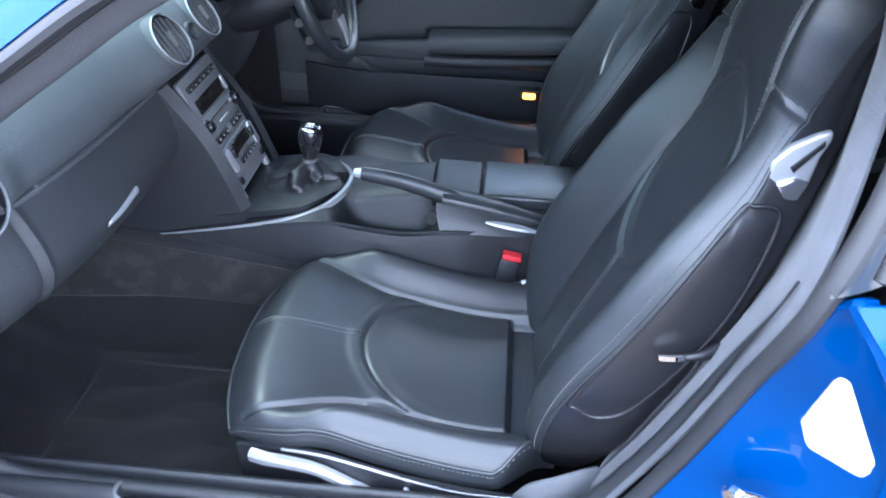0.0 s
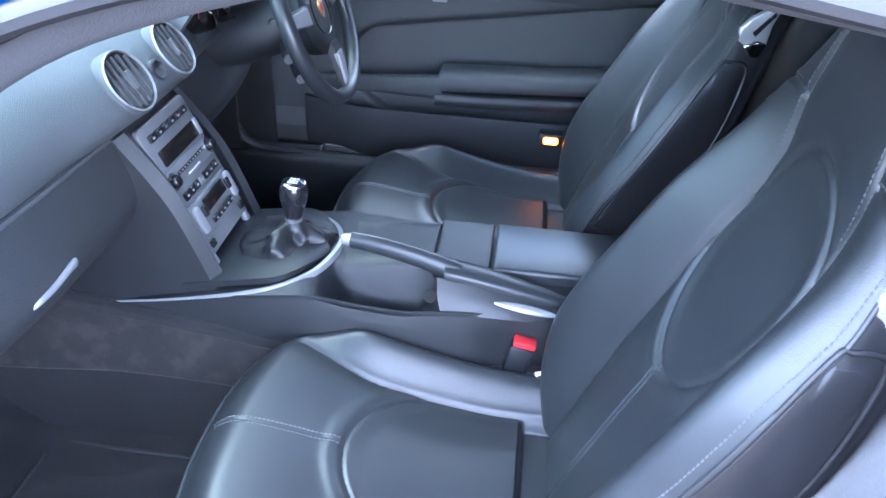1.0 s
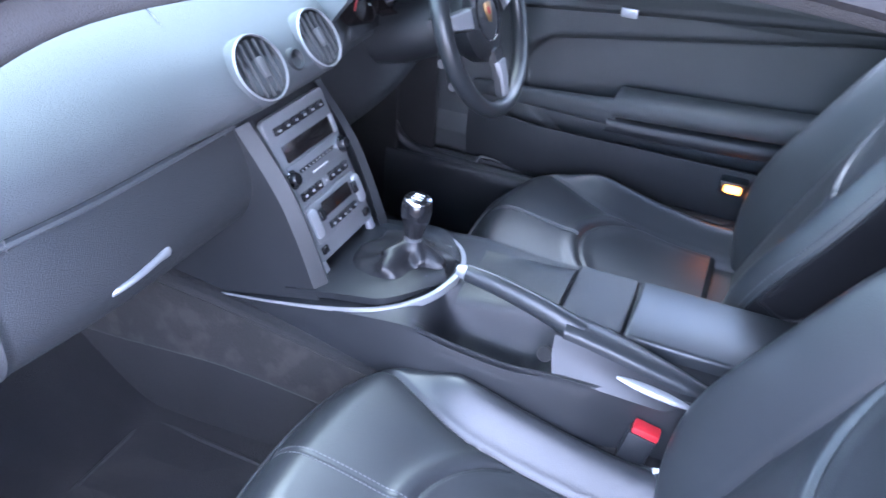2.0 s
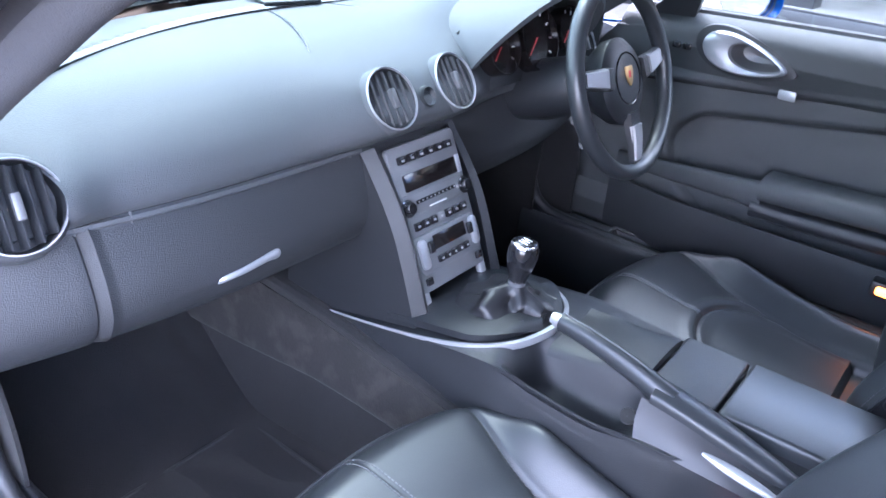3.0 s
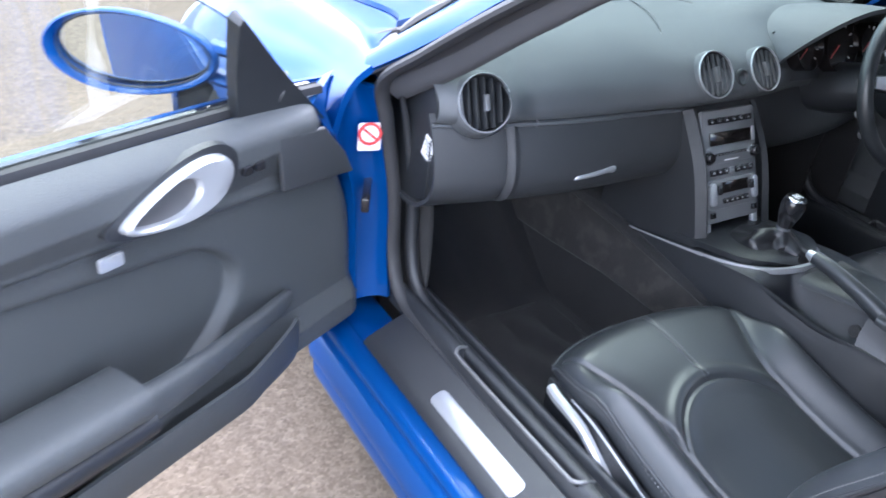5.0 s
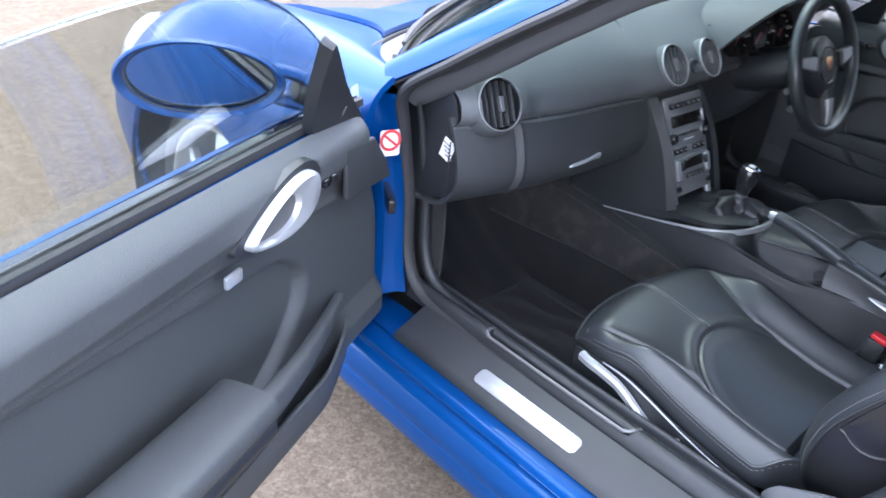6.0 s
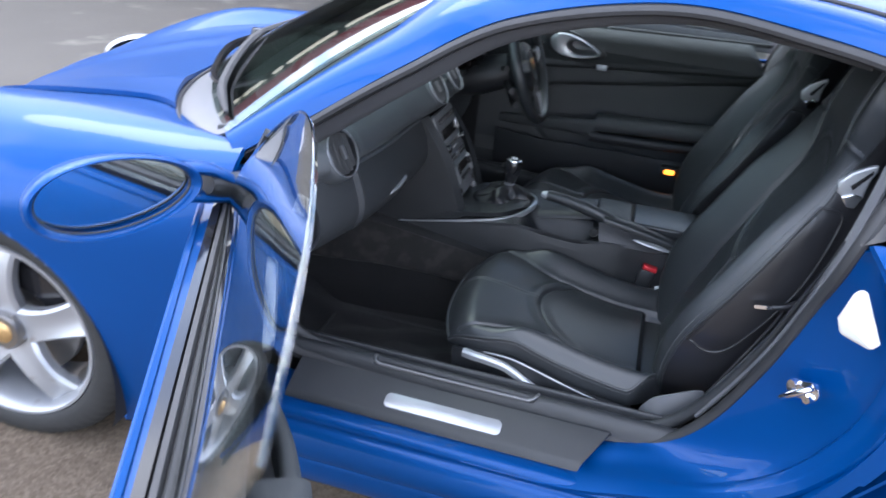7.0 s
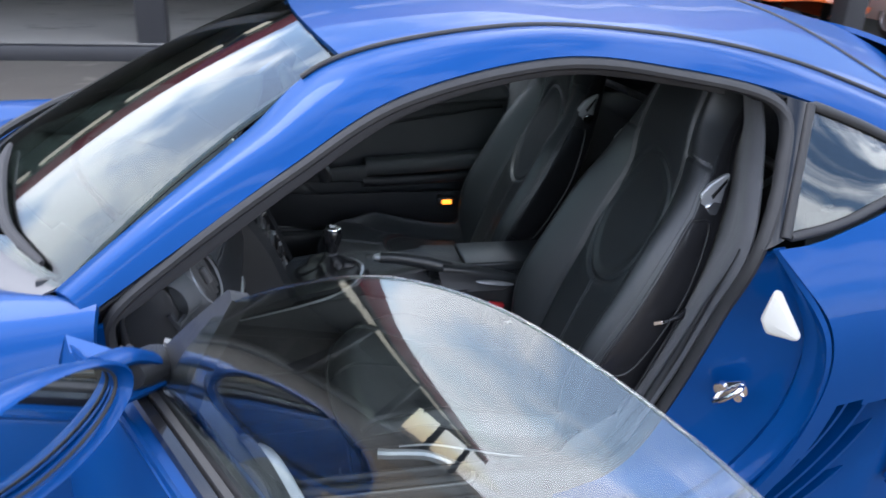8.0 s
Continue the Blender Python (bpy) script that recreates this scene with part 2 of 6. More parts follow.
def rounded(w, h, r, n=6):
    """The outline of a rounded rectangle."""
    pts = []
    for cx, cy, a in ((w / 2 - r, h / 2 - r, 0), (-w / 2 + r, h / 2 - r, 90), (-w / 2 + r, -h / 2 + r, 180), (w / 2 - r, -h / 2 + r, 270)):
        pts += [(cx + r * math.cos(radians(a + 90 * k / n)), cy + r * math.sin(radians(a + 90 * k / n))) for k in range(n + 1)]
    return pts


def join(*bms):
    out = bmesh.new()
    for b in bms:
        me = bpy.data.meshes.new("tmp")
        b.to_mesh(me)
        out.from_mesh(me)
        b.free()
        bpy.data.meshes.remove(me)
    return out


def moved(bm, m):
    bmesh.ops.transform(bm, matrix=m, verts=bm.verts)
    return bm


def part(name, bm, material, parent=None, label="", smooth=True, angle=0.7):
    me = bpy.data.meshes.new(name)
    bm.to_mesh(me)
    bm.free()
    if smooth:
        me.polygons.foreach_set("use_smooth", [True] * len(me.polygons))
        me.set_sharp_from_angle(angle=angle)
    me.materials.append(material)
    ob = new(name, me)
    if parent is not None:
        while parent.parent and parent.parent.parent:
            parent = parent.parent
        ob.parent = parent
    return tagged(ob, label)


def mirrored(bm):
    bmesh.ops.scale(bm, vec=(1, -1, 1), verts=bm.verts)
    bmesh.ops.reverse_faces(bm, faces=bm.faces)
    return bm


def both(name, make, material, parent, label=""):
    """A part on the left side and its mirror image on the right."""
    return part(name, make(), material, parent, label), part(name, mirrored(make()), material, parent, label)


# ---- ground ----
g = 120
gb = bmesh.new()
bmesh.ops.create_grid(gb, x_segments=40, y_segments=40, size=g)
tagged(part("ground", gb, GROUND), "worn light brown tarmac yard", "ground", kind="structure")

ROAD = mat("dark_tarmac_lane", (0.078, 0.070, 0.060), 0.9, mottle=(0.9, 0.3), grain=(120, 0.9), cells=(70, 0.5), stain=(2.5, (0.15, 0.135, 0.115), 0.58))
tagged(part("road", box((150, 4.9, 0.012), (0, 3.92, 0.0), 0), ROAD), "darker tarmac lane beside the kerb", "road", kind="structure")

# ---- the car ----
# x runs to the rear from the front axle, y to the car's right, z up.
car = new("sports_car")
tagged(car, "bright blue metallic two-seat coupe with its passenger door open", "car")
WHEEL_X, WHEEL_Z, WHEEL_R = 0.04, 0.318, 0.325

XK = (-0.86, -0.70, -0.45, -0.15, 0.10, 0.35, 0.55, 0.70)
hood_z = keyed(XK, (0.47, 0.565, 0.665, 0.755, 0.815, 0.858, 0.885, 0.895))
seam_z = keyed(XK, (0.48, 0.59, 0.70, 0.80, 0.843, 0.868, 0.884, 0.892))
seam_y = keyed(XK, (0.30, 0.36, 0.42, 0.47, 0.50, 0.535, 0.69, 0.745))
crown_y = keyed(XK, (0.45, 0.55, 0.63, 0.66, 0.67, 0.69, 0.73, 0.775))
crown_z = keyed(XK, (0.49, 0.60, 0.74, 0.853, 0.876, 0.884, 0.890, 0.896))
wide_y = keyed(XK, (0.62, 0.76, 0.85, 0.895, 0.90, 0.88, 0.865, 0.862))


def arch_cut(p, cx, cz, r):
    """Which quads of a side sheet stay outside a wheel arch; places just inside are drawn out to its rim."""
    d = np.hypot(p[..., 0] - cx, p[..., 2] - cz)
    inside = d < r
    keep = ~(inside[:-1, :-1] & inside[1:, :-1] & inside[1:, 1:] & inside[:-1, 1:])
    s = np.where(inside, r / np.maximum(d, 1e-6), 1.0)
    p[..., 0] = cx + (p[..., 0] - cx) * s
    p[..., 2] = cz + (p[..., 2] - cz) * s
    return keep


def fender():
    xs = np.linspace(-0.86, 0.685, 150)
    rows = []
    for x in xs:
        ys, yc, yw, zc = seam_y(x), crown_y(x), wide_y(x), crown_z(x)
        z3 = zc - 0.15
        z4 = min(0.58, z3 - 0.06)
        z5 = min(0.42, z4 - 0.06)
        z6 = min(0.28, z5 - 0.05)
        k = [(ys, seam_z(x) - 0.001), (yc, zc), (yc + 0.55 * (yw - yc), zc - 0.045), (yw - 0.012, z3), (yw, z4), (yw, z5), (yw - 0.02, z6), (yw - 0.06, min(0.17, z6 - 0.05))]
        c = curve([(x, -a, b) for a, b in k], 70)
        rows.append(c)
    p = np.array(rows)
    keep = arch_cut(p, WHEEL_X, WHEEL_Z, 0.372)
    return thick(grid(p, keep=keep), 0.012)


both("front_wing", fender, PAINT, car)


def arch_liner():
    a = np.linspace(-0.32, math.pi + 0.32, 50)
    arc = [(WHEEL_X + 0.374 * math.cos(t), WHEEL_Z + 0.374 * math.sin(t)) for t in a]
    return grid([[(x, -y, z) for x, z in arc] for y in np.linspace(0.882, 0.50, 6)])


both("wheel_arch_liner", arch_liner, RUBBER, car)


def cowl_x(y):
    return 0.21 + 0.31 * (np.abs(y) / 0.72) ** 2


def hood():
    us = np.linspace(-1, 1, 81)
    out = []
    for u in us:
        y = 0.55 * u
        for _ in range(12):
            xr = cowl_x(y)
            y = u * (seam_y(xr) - 0.003)
        xs = np.linspace(-0.86, xr, 60)
        yy = u * (seam_y(xs) - 0.003)
        zz = hood_z(xs) + (seam_z(xs) - hood_z(xs)) * abs(u) ** 2.4 + 0.006 * np.exp(-((abs(u) - 0.62) / 0.12) ** 2)
        out.append(np.stack([xs, yy, zz], 1))
    return thick(grid(out), -0.012)


part("bonnet", hood(), PAINT, car, "blue bonnet reflecting the bright sky")


def nose():
    ys = np.linspace(-0.62, 0.62, 50)
    out = []
    for y in ys:
        a = abs(y) / 0.62
        x0 = -0.80 - 0.06 * (1 - a**2) + 0.10 * a**4
        out.append(curve([(x0, y, 0.49 + 0.02 * a), (x0 - 0.05, y, 0.40), (x0 - 0.04, y, 0.28), (x0 + 0.06, y, 0.17)], 16))
    return thick(grid(out), 0.01)


part("front_bumper", nose(), PAINT, car)


def headlamp():
    return lathe([(0.001, 0.05), (0.05, 0.046), (0.09, 0.03), (0.115, 0.0), (0.11, -0.02)], 32, Matrix.Translation((-0.60, -0.70, 0.605)) @ Euler((radians(62), 0, radians(-38))).to_matrix().to_4x4() @ Matrix.Diagonal((1.25, 0.9, 1, 1)))


both("headlamp", headlamp, SILVER, car, "clear oval headlamp")


# ---- windscreen, scuttle, roof ----
def screen_place(u, v, off=0.0):
    u, v = np.asarray(u, float), np.asarray(v, float)
    b = np.stack([0.30 + 0.32 * u**2, 0.72 * u, 0.912 - 0.014 * u**2], -1)
    t = np.stack([0.985 + 0.075 * u**2, 0.575 * u, 1.272 - 0.046 * u**2], -1)
    v = v[..., None]
    return b * (1 - v) + t * v + np.sin(np.pi * v) * np.array((-0.010, 0, 0.016)) + off * np.array((-0.5, 0, 0.86))


U, V = np.meshgrid(np.linspace(-1, 1, 49), np.linspace(0, 1, 33), indexing="ij")
screen = part("windscreen", thick(grid(screen_place(U, V)), 0.005), GLASS, car, "raked curved windscreen")


def band():
    """The black ceramic edge behind the glass."""
    p = screen_place(U * 0.995, V * 0.99 + 0.005, -0.010)
    u, v = (U[:-1, :-1] + U[1:, 1:]) / 2, (V[:-1, :-1] + V[1:, 1:]) / 2
    return thick(grid(p, keep=(v < 0.10 + 0.05 * np.abs(u)) | (v > 0.95) | (np.abs(u) > 0.955)), 0.002)


part("black_edge", band(), GLOSS, screen)


def scuttle():
    ys = np.linspace(-0.715, 0.715, 61)
    a = [(cowl_x(y) + 0.004, y, float(seam_z(cowl_x(y))) + (float(hood_z(0.21)) - float(seam_z(0.21))) * (1 - abs(y / 0.715) ** 2.4) + 0.001) for y in ys]
    b = [tuple(screen_place(y / 0.72, 0.02) + (0, 0, -0.004)) for y in ys]
    return thick(grid(rule(a, b, 8, (0, 0, -0.012))), 0.004)


part("scuttle_panel", scuttle(), SCUTTLE, car, "black plastic scuttle below the windscreen")


def rubber_lip():
    ys = np.linspace(-0.715, 0.715, 61)
    return sweep([(cowl_x(y) + 0.004, y, float(seam_z(cowl_x(y))) + (float(hood_z(0.21)) - float(seam_z(0.21))) * (1 - abs(y / 0.715) ** 2.4) + 0.002) for y in ys], 0.007)


part("scuttle_seal", rubber_lip(), RUBBER, car)


def wiper(arm_path, blade_path):
    arm = part("windscreen_wiper", sweep(curve(arm_path, 26), [(-0.009, -0.004), (0.009, -0.004), (0.006, 0.006), (-0.006, 0.006)], scale=np.linspace(1.5, 0.7, 26)), GLOSS, car, "black windscreen wiper arm")
    part("blade", sweep(curve(blade_path, 26), [(-0.003, -0.006), (0.003, -0.006), (0.010, 0.008), (0.004, 0.014), (-0.004, 0.014), (-0.010, 0.008)], scale=np.concatenate([np.linspace(0.5, 1, 6), np.ones(14), np.linspace(1, 0.5, 6)])), RUBBER, arm)
    part("pivot_cap", lathe([(0.001, 0.026), (0.016, 0.024), (0.02, 0.010), (0.022, -0.01)], 16, Matrix.Translation(arm_path[0])), GLOSS, arm)


def on_screen(u, v, off=0.008):
    return tuple(float(q) for q in screen_place(u, v, off))


wiper([on_screen(0.02, 0.0), on_screen(-0.25, 0.010, 0.016), on_screen(-0.60, 0.022, 0.018), on_screen(-0.74, 0.045, 0.016)], [on_screen(-0.935, 0.030), on_screen(-0.75, 0.052), on_screen(-0.50, 0.125), on_screen(-0.30, 0.165)])
wiper([on_screen(0.90, 0.0), on_screen(0.65, 0.010, 0.016), on_screen(0.30, 0.025, 0.018), on_screen(0.15, 0.05, 0.016)], [on_screen(-0.12, 0.035), on_screen(0.10, 0.055), on_screen(0.35, 0.125), on_screen(0.58, 0.165)])

RAIL = ((0.615, -0.722, 0.897), (0.76, -0.678, 1.008), (0.91, -0.628, 1.118), (1.06, -0.577, 1.226), (1.36, -0.552, 1.280), (1.64, -0.556, 1.272), (1.88, -0.572, 1.236), (2.10, -0.585, 1.172), (2.34, -0.60, 1.085))
DOORTOP = ((0.67, -0.778, 0.879), (0.81, -0.740, 0.970), (0.98, -0.717, 1.088), (1.16, -0.694, 1.194), (1.416, -0.662, 1.248), (1.636, -0.662, 1.232), (1.855, -0.675, 1.189), (2.064, -0.690, 1.115), (2.30, -0.720, 1.020))


def rail():
    return thick(grid(rule(curve(RAIL, 90), curve(DOORTOP, 90), 12, (0, -0.010, 0.016))), 0.012)


both("roof_rail", rail, PAINT, car, "blue windscreen pillar and roof rail")


roof_rise = keyed((1.06, 1.36, 1.64, 1.88, 2.10, 2.34), (0.034, 0.036, 0.048, 0.078, 0.128, 0.168))


def roof():
    r = curve(RAIL, 90)[34:]
    us = np.linspace(-1, 1, 41)
    out = []
    for u in us:
        s = np.linspace(0, 1, len(r))
        x = r[:, 0] - 0.075 * (1 - u**2) * np.exp(-s * 6)
        z = r[:, 2] + roof_rise(r[:, 0]) * (1 - u**2) - 0.006 * np.exp(-((abs(u) - 1) / 0.03) ** 2)
        out.append(np.stack([x, -u * r[:, 1], z], 1))
    return thick(grid(out), 0.012)


part("roof", roof(), PAINT, car, "smooth blue roof")


def shut_line():
    """The gap between roof and tailgate, from the middle of the roof out and back."""
    r = curve(RAIL, 90)
    out = []
    for u, x in curve([(0.0, 2.03, 0), (0.3, 2.06, 0), (0.6, 2.12, 0), (0.78, 2.18, 0), (0.88, 2.26, 0), (0.92, 2.34, 0)], 40)[:, :2]:
        y = float(np.interp(x, r[:, 0], r[:, 1]))
        z = float(np.interp(x, r[:, 0], r[:, 2])) + float(roof_rise(x)) * (1 - u * u)
        out.append((x, u * y, z + 0.0005))
    return sweep(out, 0.0038)


both("tailgate_gap", shut_line, RUBBER, car)


def gutter(o=0.0):
    return sweep(curve(RAIL, 90)[30:] + np.array((0, -0.004, 0.003)), 0.0045)


both("roof_moulding", gutter, RUBBER, car)


def headliner():
    r = curve(RAIL, 90)[34:]
    us = np.linspace(-0.98, 0.98, 21)
    return thick(grid([np.stack([r[:, 0] - 0.04 * (1 - u * u), -u * r[:, 1], r[:, 2] - 0.032 + 0.03 * (1 - u * u)], 1) for u in us]), 0.006)


part("roof_lining", headliner(), LINER, car)


def channel():
    a = curve(DOORTOP, 90)[:72] + np.array((0.0, 0.002, -0.006))
    b = a + np.array((0.006, 0.036, -0.016))
    return thick(grid(rule(a, b, 10, (-0.006, 0, 0.010))), 0.004)


both("door_channel", channel, RUBBER, car, "black rubber-lined door aperture")


def pillar_trim():
    k = np.linspace(1, 0, 62)[:, None]
    a = curve(RAIL, 90)[:62] + np.array((0.02, 0.030, -0.030))
    b = curve(DOORTOP, 90)[:62] + np.array((0.006, 0.036, -0.022))
    m = b + np.array((0.006, 0.018, -0.012)) + k * np.array((0.012, 0.012, -0.014))
    return thick(grid(np.concatenate([rule(b, m, 6, (0.008, 0, -0.004)), rule(m, a, 6, (0, 0.012, 0))[:, 1:]], 1)), 0.004)


both("pillar_trim", pillar_trim, LINER, car)

# ---- door opening: seals, jambs, sill ----
OPENING = ((1.10, -0.705, 0.392), (1.32, -0.705, 0.388), (1.47, -0.704, 0.384), (1.575, -0.704, 0.398), (1.655, -0.706, 0.48), (1.72, -0.712, 0.62), (1.763, -0.735, 0.78), (1.79, -0.772, 0.93), (1.832, -0.728, 1.06), (1.832, -0.676, 1.172), (1.636, -0.655, 1.220), (1.416, -0.655, 1.236), (1.16, -0.686, 1.182), (0.98, -0.709, 1.076), (0.81, -0.732, 0.958), (0.705, -0.756, 0.872), (0.688, -0.735, 0.78), (0.69, -0.708, 0.63), (0.70, -0.703, 0.49), (0.75, -0.704, 0.415), (0.88, -0.705, 0.397))


def seal():
    return sweep(curve(OPENING, 260, True), [(0.011 * math.cos(a), 0.015 * math.sin(a)) for a in np.linspace(0, 2 * math.pi, 10, endpoint=False)], True, up=(0.02, 1, 0.3))


def inner_lip():
    p = curve(OPENING, 220, True)
    p = np.roll(p[p[:, 2] < 0.93], 40, 0)
    i = int(np.argmax(np.linalg.norm(np.diff(p, axis=0), axis=1))) + 1
    p = np.roll(p, -i, 0)
    c = np.array((1.25, -0.70, 0.76))
    q = c + (p - c) * np.array((0.975, 1, 0.965)) + np.array((0, 0.035, 0))
    n = len(q)
    return sweep(q, 0.014, up=(0.02, 1, 0.3), scale=np.clip(np.minimum(np.arange(n), n - 1 - np.arange(n)) / 30.0, 0.12, 1.0))


both("door_seal", seal, RUBBER, car, "black rubber door seal")
both("inner_seal", inner_lip, PLASTIC, car)

JAMB_IN = ((1.20, -0.712, 0.350), (1.36, -0.712, 0.350), (1.48, -0.712, 0.370), (1.58, -0.712, 0.400), (1.66, -0.714, 0.48), (1.725, -0.72, 0.62), (1.768, -0.742, 0.78), (1.795, -0.778, 0.93))
JAMB_OUT = ((1.20, -0.848, 0.334), (1.40, -0.850, 0.338), (1.55, -0.853, 0.370), (1.70, -0.860, 0.410), (1.82, -0.870, 0.50), (1.895, -0.882, 0.65), (1.893, -0.872, 0.81), (1.795, -0.815, 0.952))


def jamb():
    a, b = curve(JAMB_IN, 80), curve(JAMB_OUT, 80)
    p = rule(a, b, 44)
    t = np.linspace(0, 1, 44)[None, :]
    s = np.linspace(0, 1, 80)[:, None]
    ridge = np.exp(-(((t - 0.80) / 0.035) ** 2)) - 0.7 * np.exp(-(((t - 0.72) / 0.04) ** 2))
    p[..., 0] -= 0.007 * ridge * np.clip((s - 0.25) * 3, 0, 1)
    dip = np.sin(np.pi * t) ** 0.8 * np.clip((s - 0.25) * 2.2, 0, 1)
    p[..., 0] += 0.028 * dip
    p[..., 1] += 0.012 * np.sin(np.pi * t) * np.ones_like(s)
    p[..., 2] += 0.006 * np.sin(3 * np.pi * t) * np.clip(1 - 2 * s, 0, 1)
    return thick(grid(p), 0.01)


both("door_jamb", jamb, PAINT, car, "blue door jamb with a recessed face")


def bumpstop():
    return plate([(-0.010, 0.050), (0.002, 0.046), (0.046, -0.024), (0.044, -0.033), (-0.010, -0.031), (-0.022, -0.006)], 0.03, Matrix.Translation((1.800, -0.840, 0.834)) @ Euler((radians(90), 0, radians(-38))).to_matrix().to_4x4() @ pose(0, 0, -0.012), 0.008, 3)


both("rubber_buffer", bumpstop, WHITE, car, "off-white plastic buffer on the door jamb")


def striker():
    m = Matrix.Translation((1.778, -0.795, 0.656)) @ Euler((radians(90), 0, radians(-45))).to_matrix().to_4x4()
    loop = sweep(curve([(-0.028, -0.012, 0.0), (-0.028, -0.012, 0.026), (0.0, -0.002, 0.034), (0.026, 0.010, 0.026), (0.026, 0.010, 0.0)], 24), 0.0055)
    base = plate(rounded(0.064, 0.034, 0.014), 0.005)
    bolts = [lathe([(0.001, 0.012), (0.008, 0.012), (0.0095, 0.006), (0.0095, 0)], 8, Matrix.Translation((dx, dy, 0.004))) for dx, dy in ((-0.012, 0.012), (0.014, -0.012))]
    return moved(join(loop, base, *bolts), m @ pose(0, 0, 0, 0, 0, 25))


both("latch_striker", striker, CHROME, car, "chrome latch striker")


def front_jamb():
    a = curve([(0.715, -0.712, 0.40), (0.694, -0.712, 0.50), (0.684, -0.716, 0.64), (0.682, -0.740, 0.775), (0.688, -0.764, 0.858)], 40)
    b = curve([(0.69, -0.848, 0.36), (0.682, -0.850, 0.46), (0.68, -0.852, 0.62), (0.676, -0.846, 0.77), (0.668, -0.806, 0.846)], 40)
    p = rule(a, b, 14)
    t = np.linspace(0, 1, 14)[None, :]
    p[..., 0] -= 0.035 * np.sin(np.pi * t) ** 0.6 * np.ones((40, 1))
    return thick(grid(p), 0.01)


both("hinge_pillar", front_jamb, PAINT, car, "blue door hinge pillar")


def sill():
    prof = [(-0.795, 0.352), (-0.818, 0.358), (-0.840, 0.356), (-0.850, 0.345), (-0.848, 0.332), (-0.862, 0.322), (-0.874, 0.290), (-0.872, 0.262), (-0.862, 0.250), (-0.864, 0.238), (-0.858, 0.200), (-0.830, 0.160), (-0.76, 0.150)]
    c = curve([(0, y, z) for y, z in prof], 48)
    xs = np.concatenate([np.linspace(0.672, 1.60, 40), np.linspace(1.62, 1.86, 14)])
    out = []
    for x in xs:
        k = max(0.0, x - 1.62)
        out.append([(x, q[1] - 0.02 * k, q[2] + (0.25 * k if q[2] > 0.3 else 0.0) * 0.4) for q in c])
    return thick(grid(out), 0.01)


both("side_sill", sill, PAINT, car, "blue side sill with raised ridges")


def sill_trim():
    ys = np.array([-0.806, -0.800, -0.790, -0.765, -0.742, -0.722, -0.716])
    zs = np.array([0.356, 0.366, 0.371, 0.382, 0.393, 0.400, 0.394])
    out = []
    for k in np.linspace(0, 1, 40):
        out.append([(0.790 + (0.640 + 0.6 * (y + 0.806)) * k, y, z) for y, z in zip(ys, zs)])
    return thick(grid(out), 0.004)


both("sill_cover", sill_trim, PLASTIC, car, "black plastic sill cover")


def sill_step():
    return box((1.06, 0.09, 0.02), (1.17, -0.762, 0.350), 0.004)


both("sill_step", sill_step, PAINT, car)


def scuff():
    m = Matrix.Translation((1.134, -0.769, 0.3822)) @ pose(0, 0, 0, 23.0, 0, 0)
    return plate(rounded(0.256, 0.036, 0.012), 0.004, m, 0.0012)


both("scuff_plate", scuff, SILVER, car, "brushed silver scuff plate")


def inner_sill():
    prof = [(-0.716, 0.392), (-0.708, 0.412), (-0.697, 0.424), (-0.683, 0.427), (-0.672, 0.418), (-0.668, 0.405), (-0.655, 0.402), (-0.648, 0.418), (-0.640, 0.420), (-0.630, 0.405), (-0.625, 0.34), (-0.62, 0.24)]
    c = curve([(0, y, z) for y, z in prof], 90)
    out = []
    for x in np.linspace(0.72, 1.62, 140):
        # a narrow tray let into the top
        along = float(smooth(0.950, 0.968, x) * smooth(1.318, 1.300, x))
        out.append([(x, q[1], q[2] - 0.030 * along * float(smooth(-0.704, -0.699, q[1]) * smooth(-0.668, -0.673, q[1]))) for q in c])
    return thick(grid(out), 0.004)


both("inner_sill", inner_sill, PLASTIC, car)


def sill_pocket():
    return sweep(curve([(0.950, -0.672, 0.420), (0.952, -0.690, 0.427), (0.962, -0.703, 0.424), (1.0, -0.705, 0.422), (1.27, -0.705, 0.422), (1.306, -0.703, 0.424), (1.318, -0.690, 0.427), (1.320, -0.672, 0.420)], 60), 0.0035)


both("pocket_edge", sill_pocket, SATIN, car)

# ---- rear quarter ----
BELT = ((1.795, -0.815, 0.950), (1.86, -0.815, 0.958), (1.95, -0.812, 0.990), (2.06, -0.795, 1.030), (2.20, -0.755, 1.055), (2.36, -0.73, 1.05), (2.70, -0.70, 0.985), (3.05, -0.66, 0.91), (3.36, -0.58, 0.82))
belt_y = keyed([p[0] for p in BELT], [-p[1] for p in BELT])
belt_z = keyed([p[0] for p in BELT], [p[2] for p in BELT])
edge_x = keyed((0.16, 0.30, 0.366, 0.376, 0.410, 0.50, 0.65, 0.81, 0.952), (1.78, 1.74, 1.70, 1.70, 1.74, 1.82, 1.895, 1.893, 1.795))


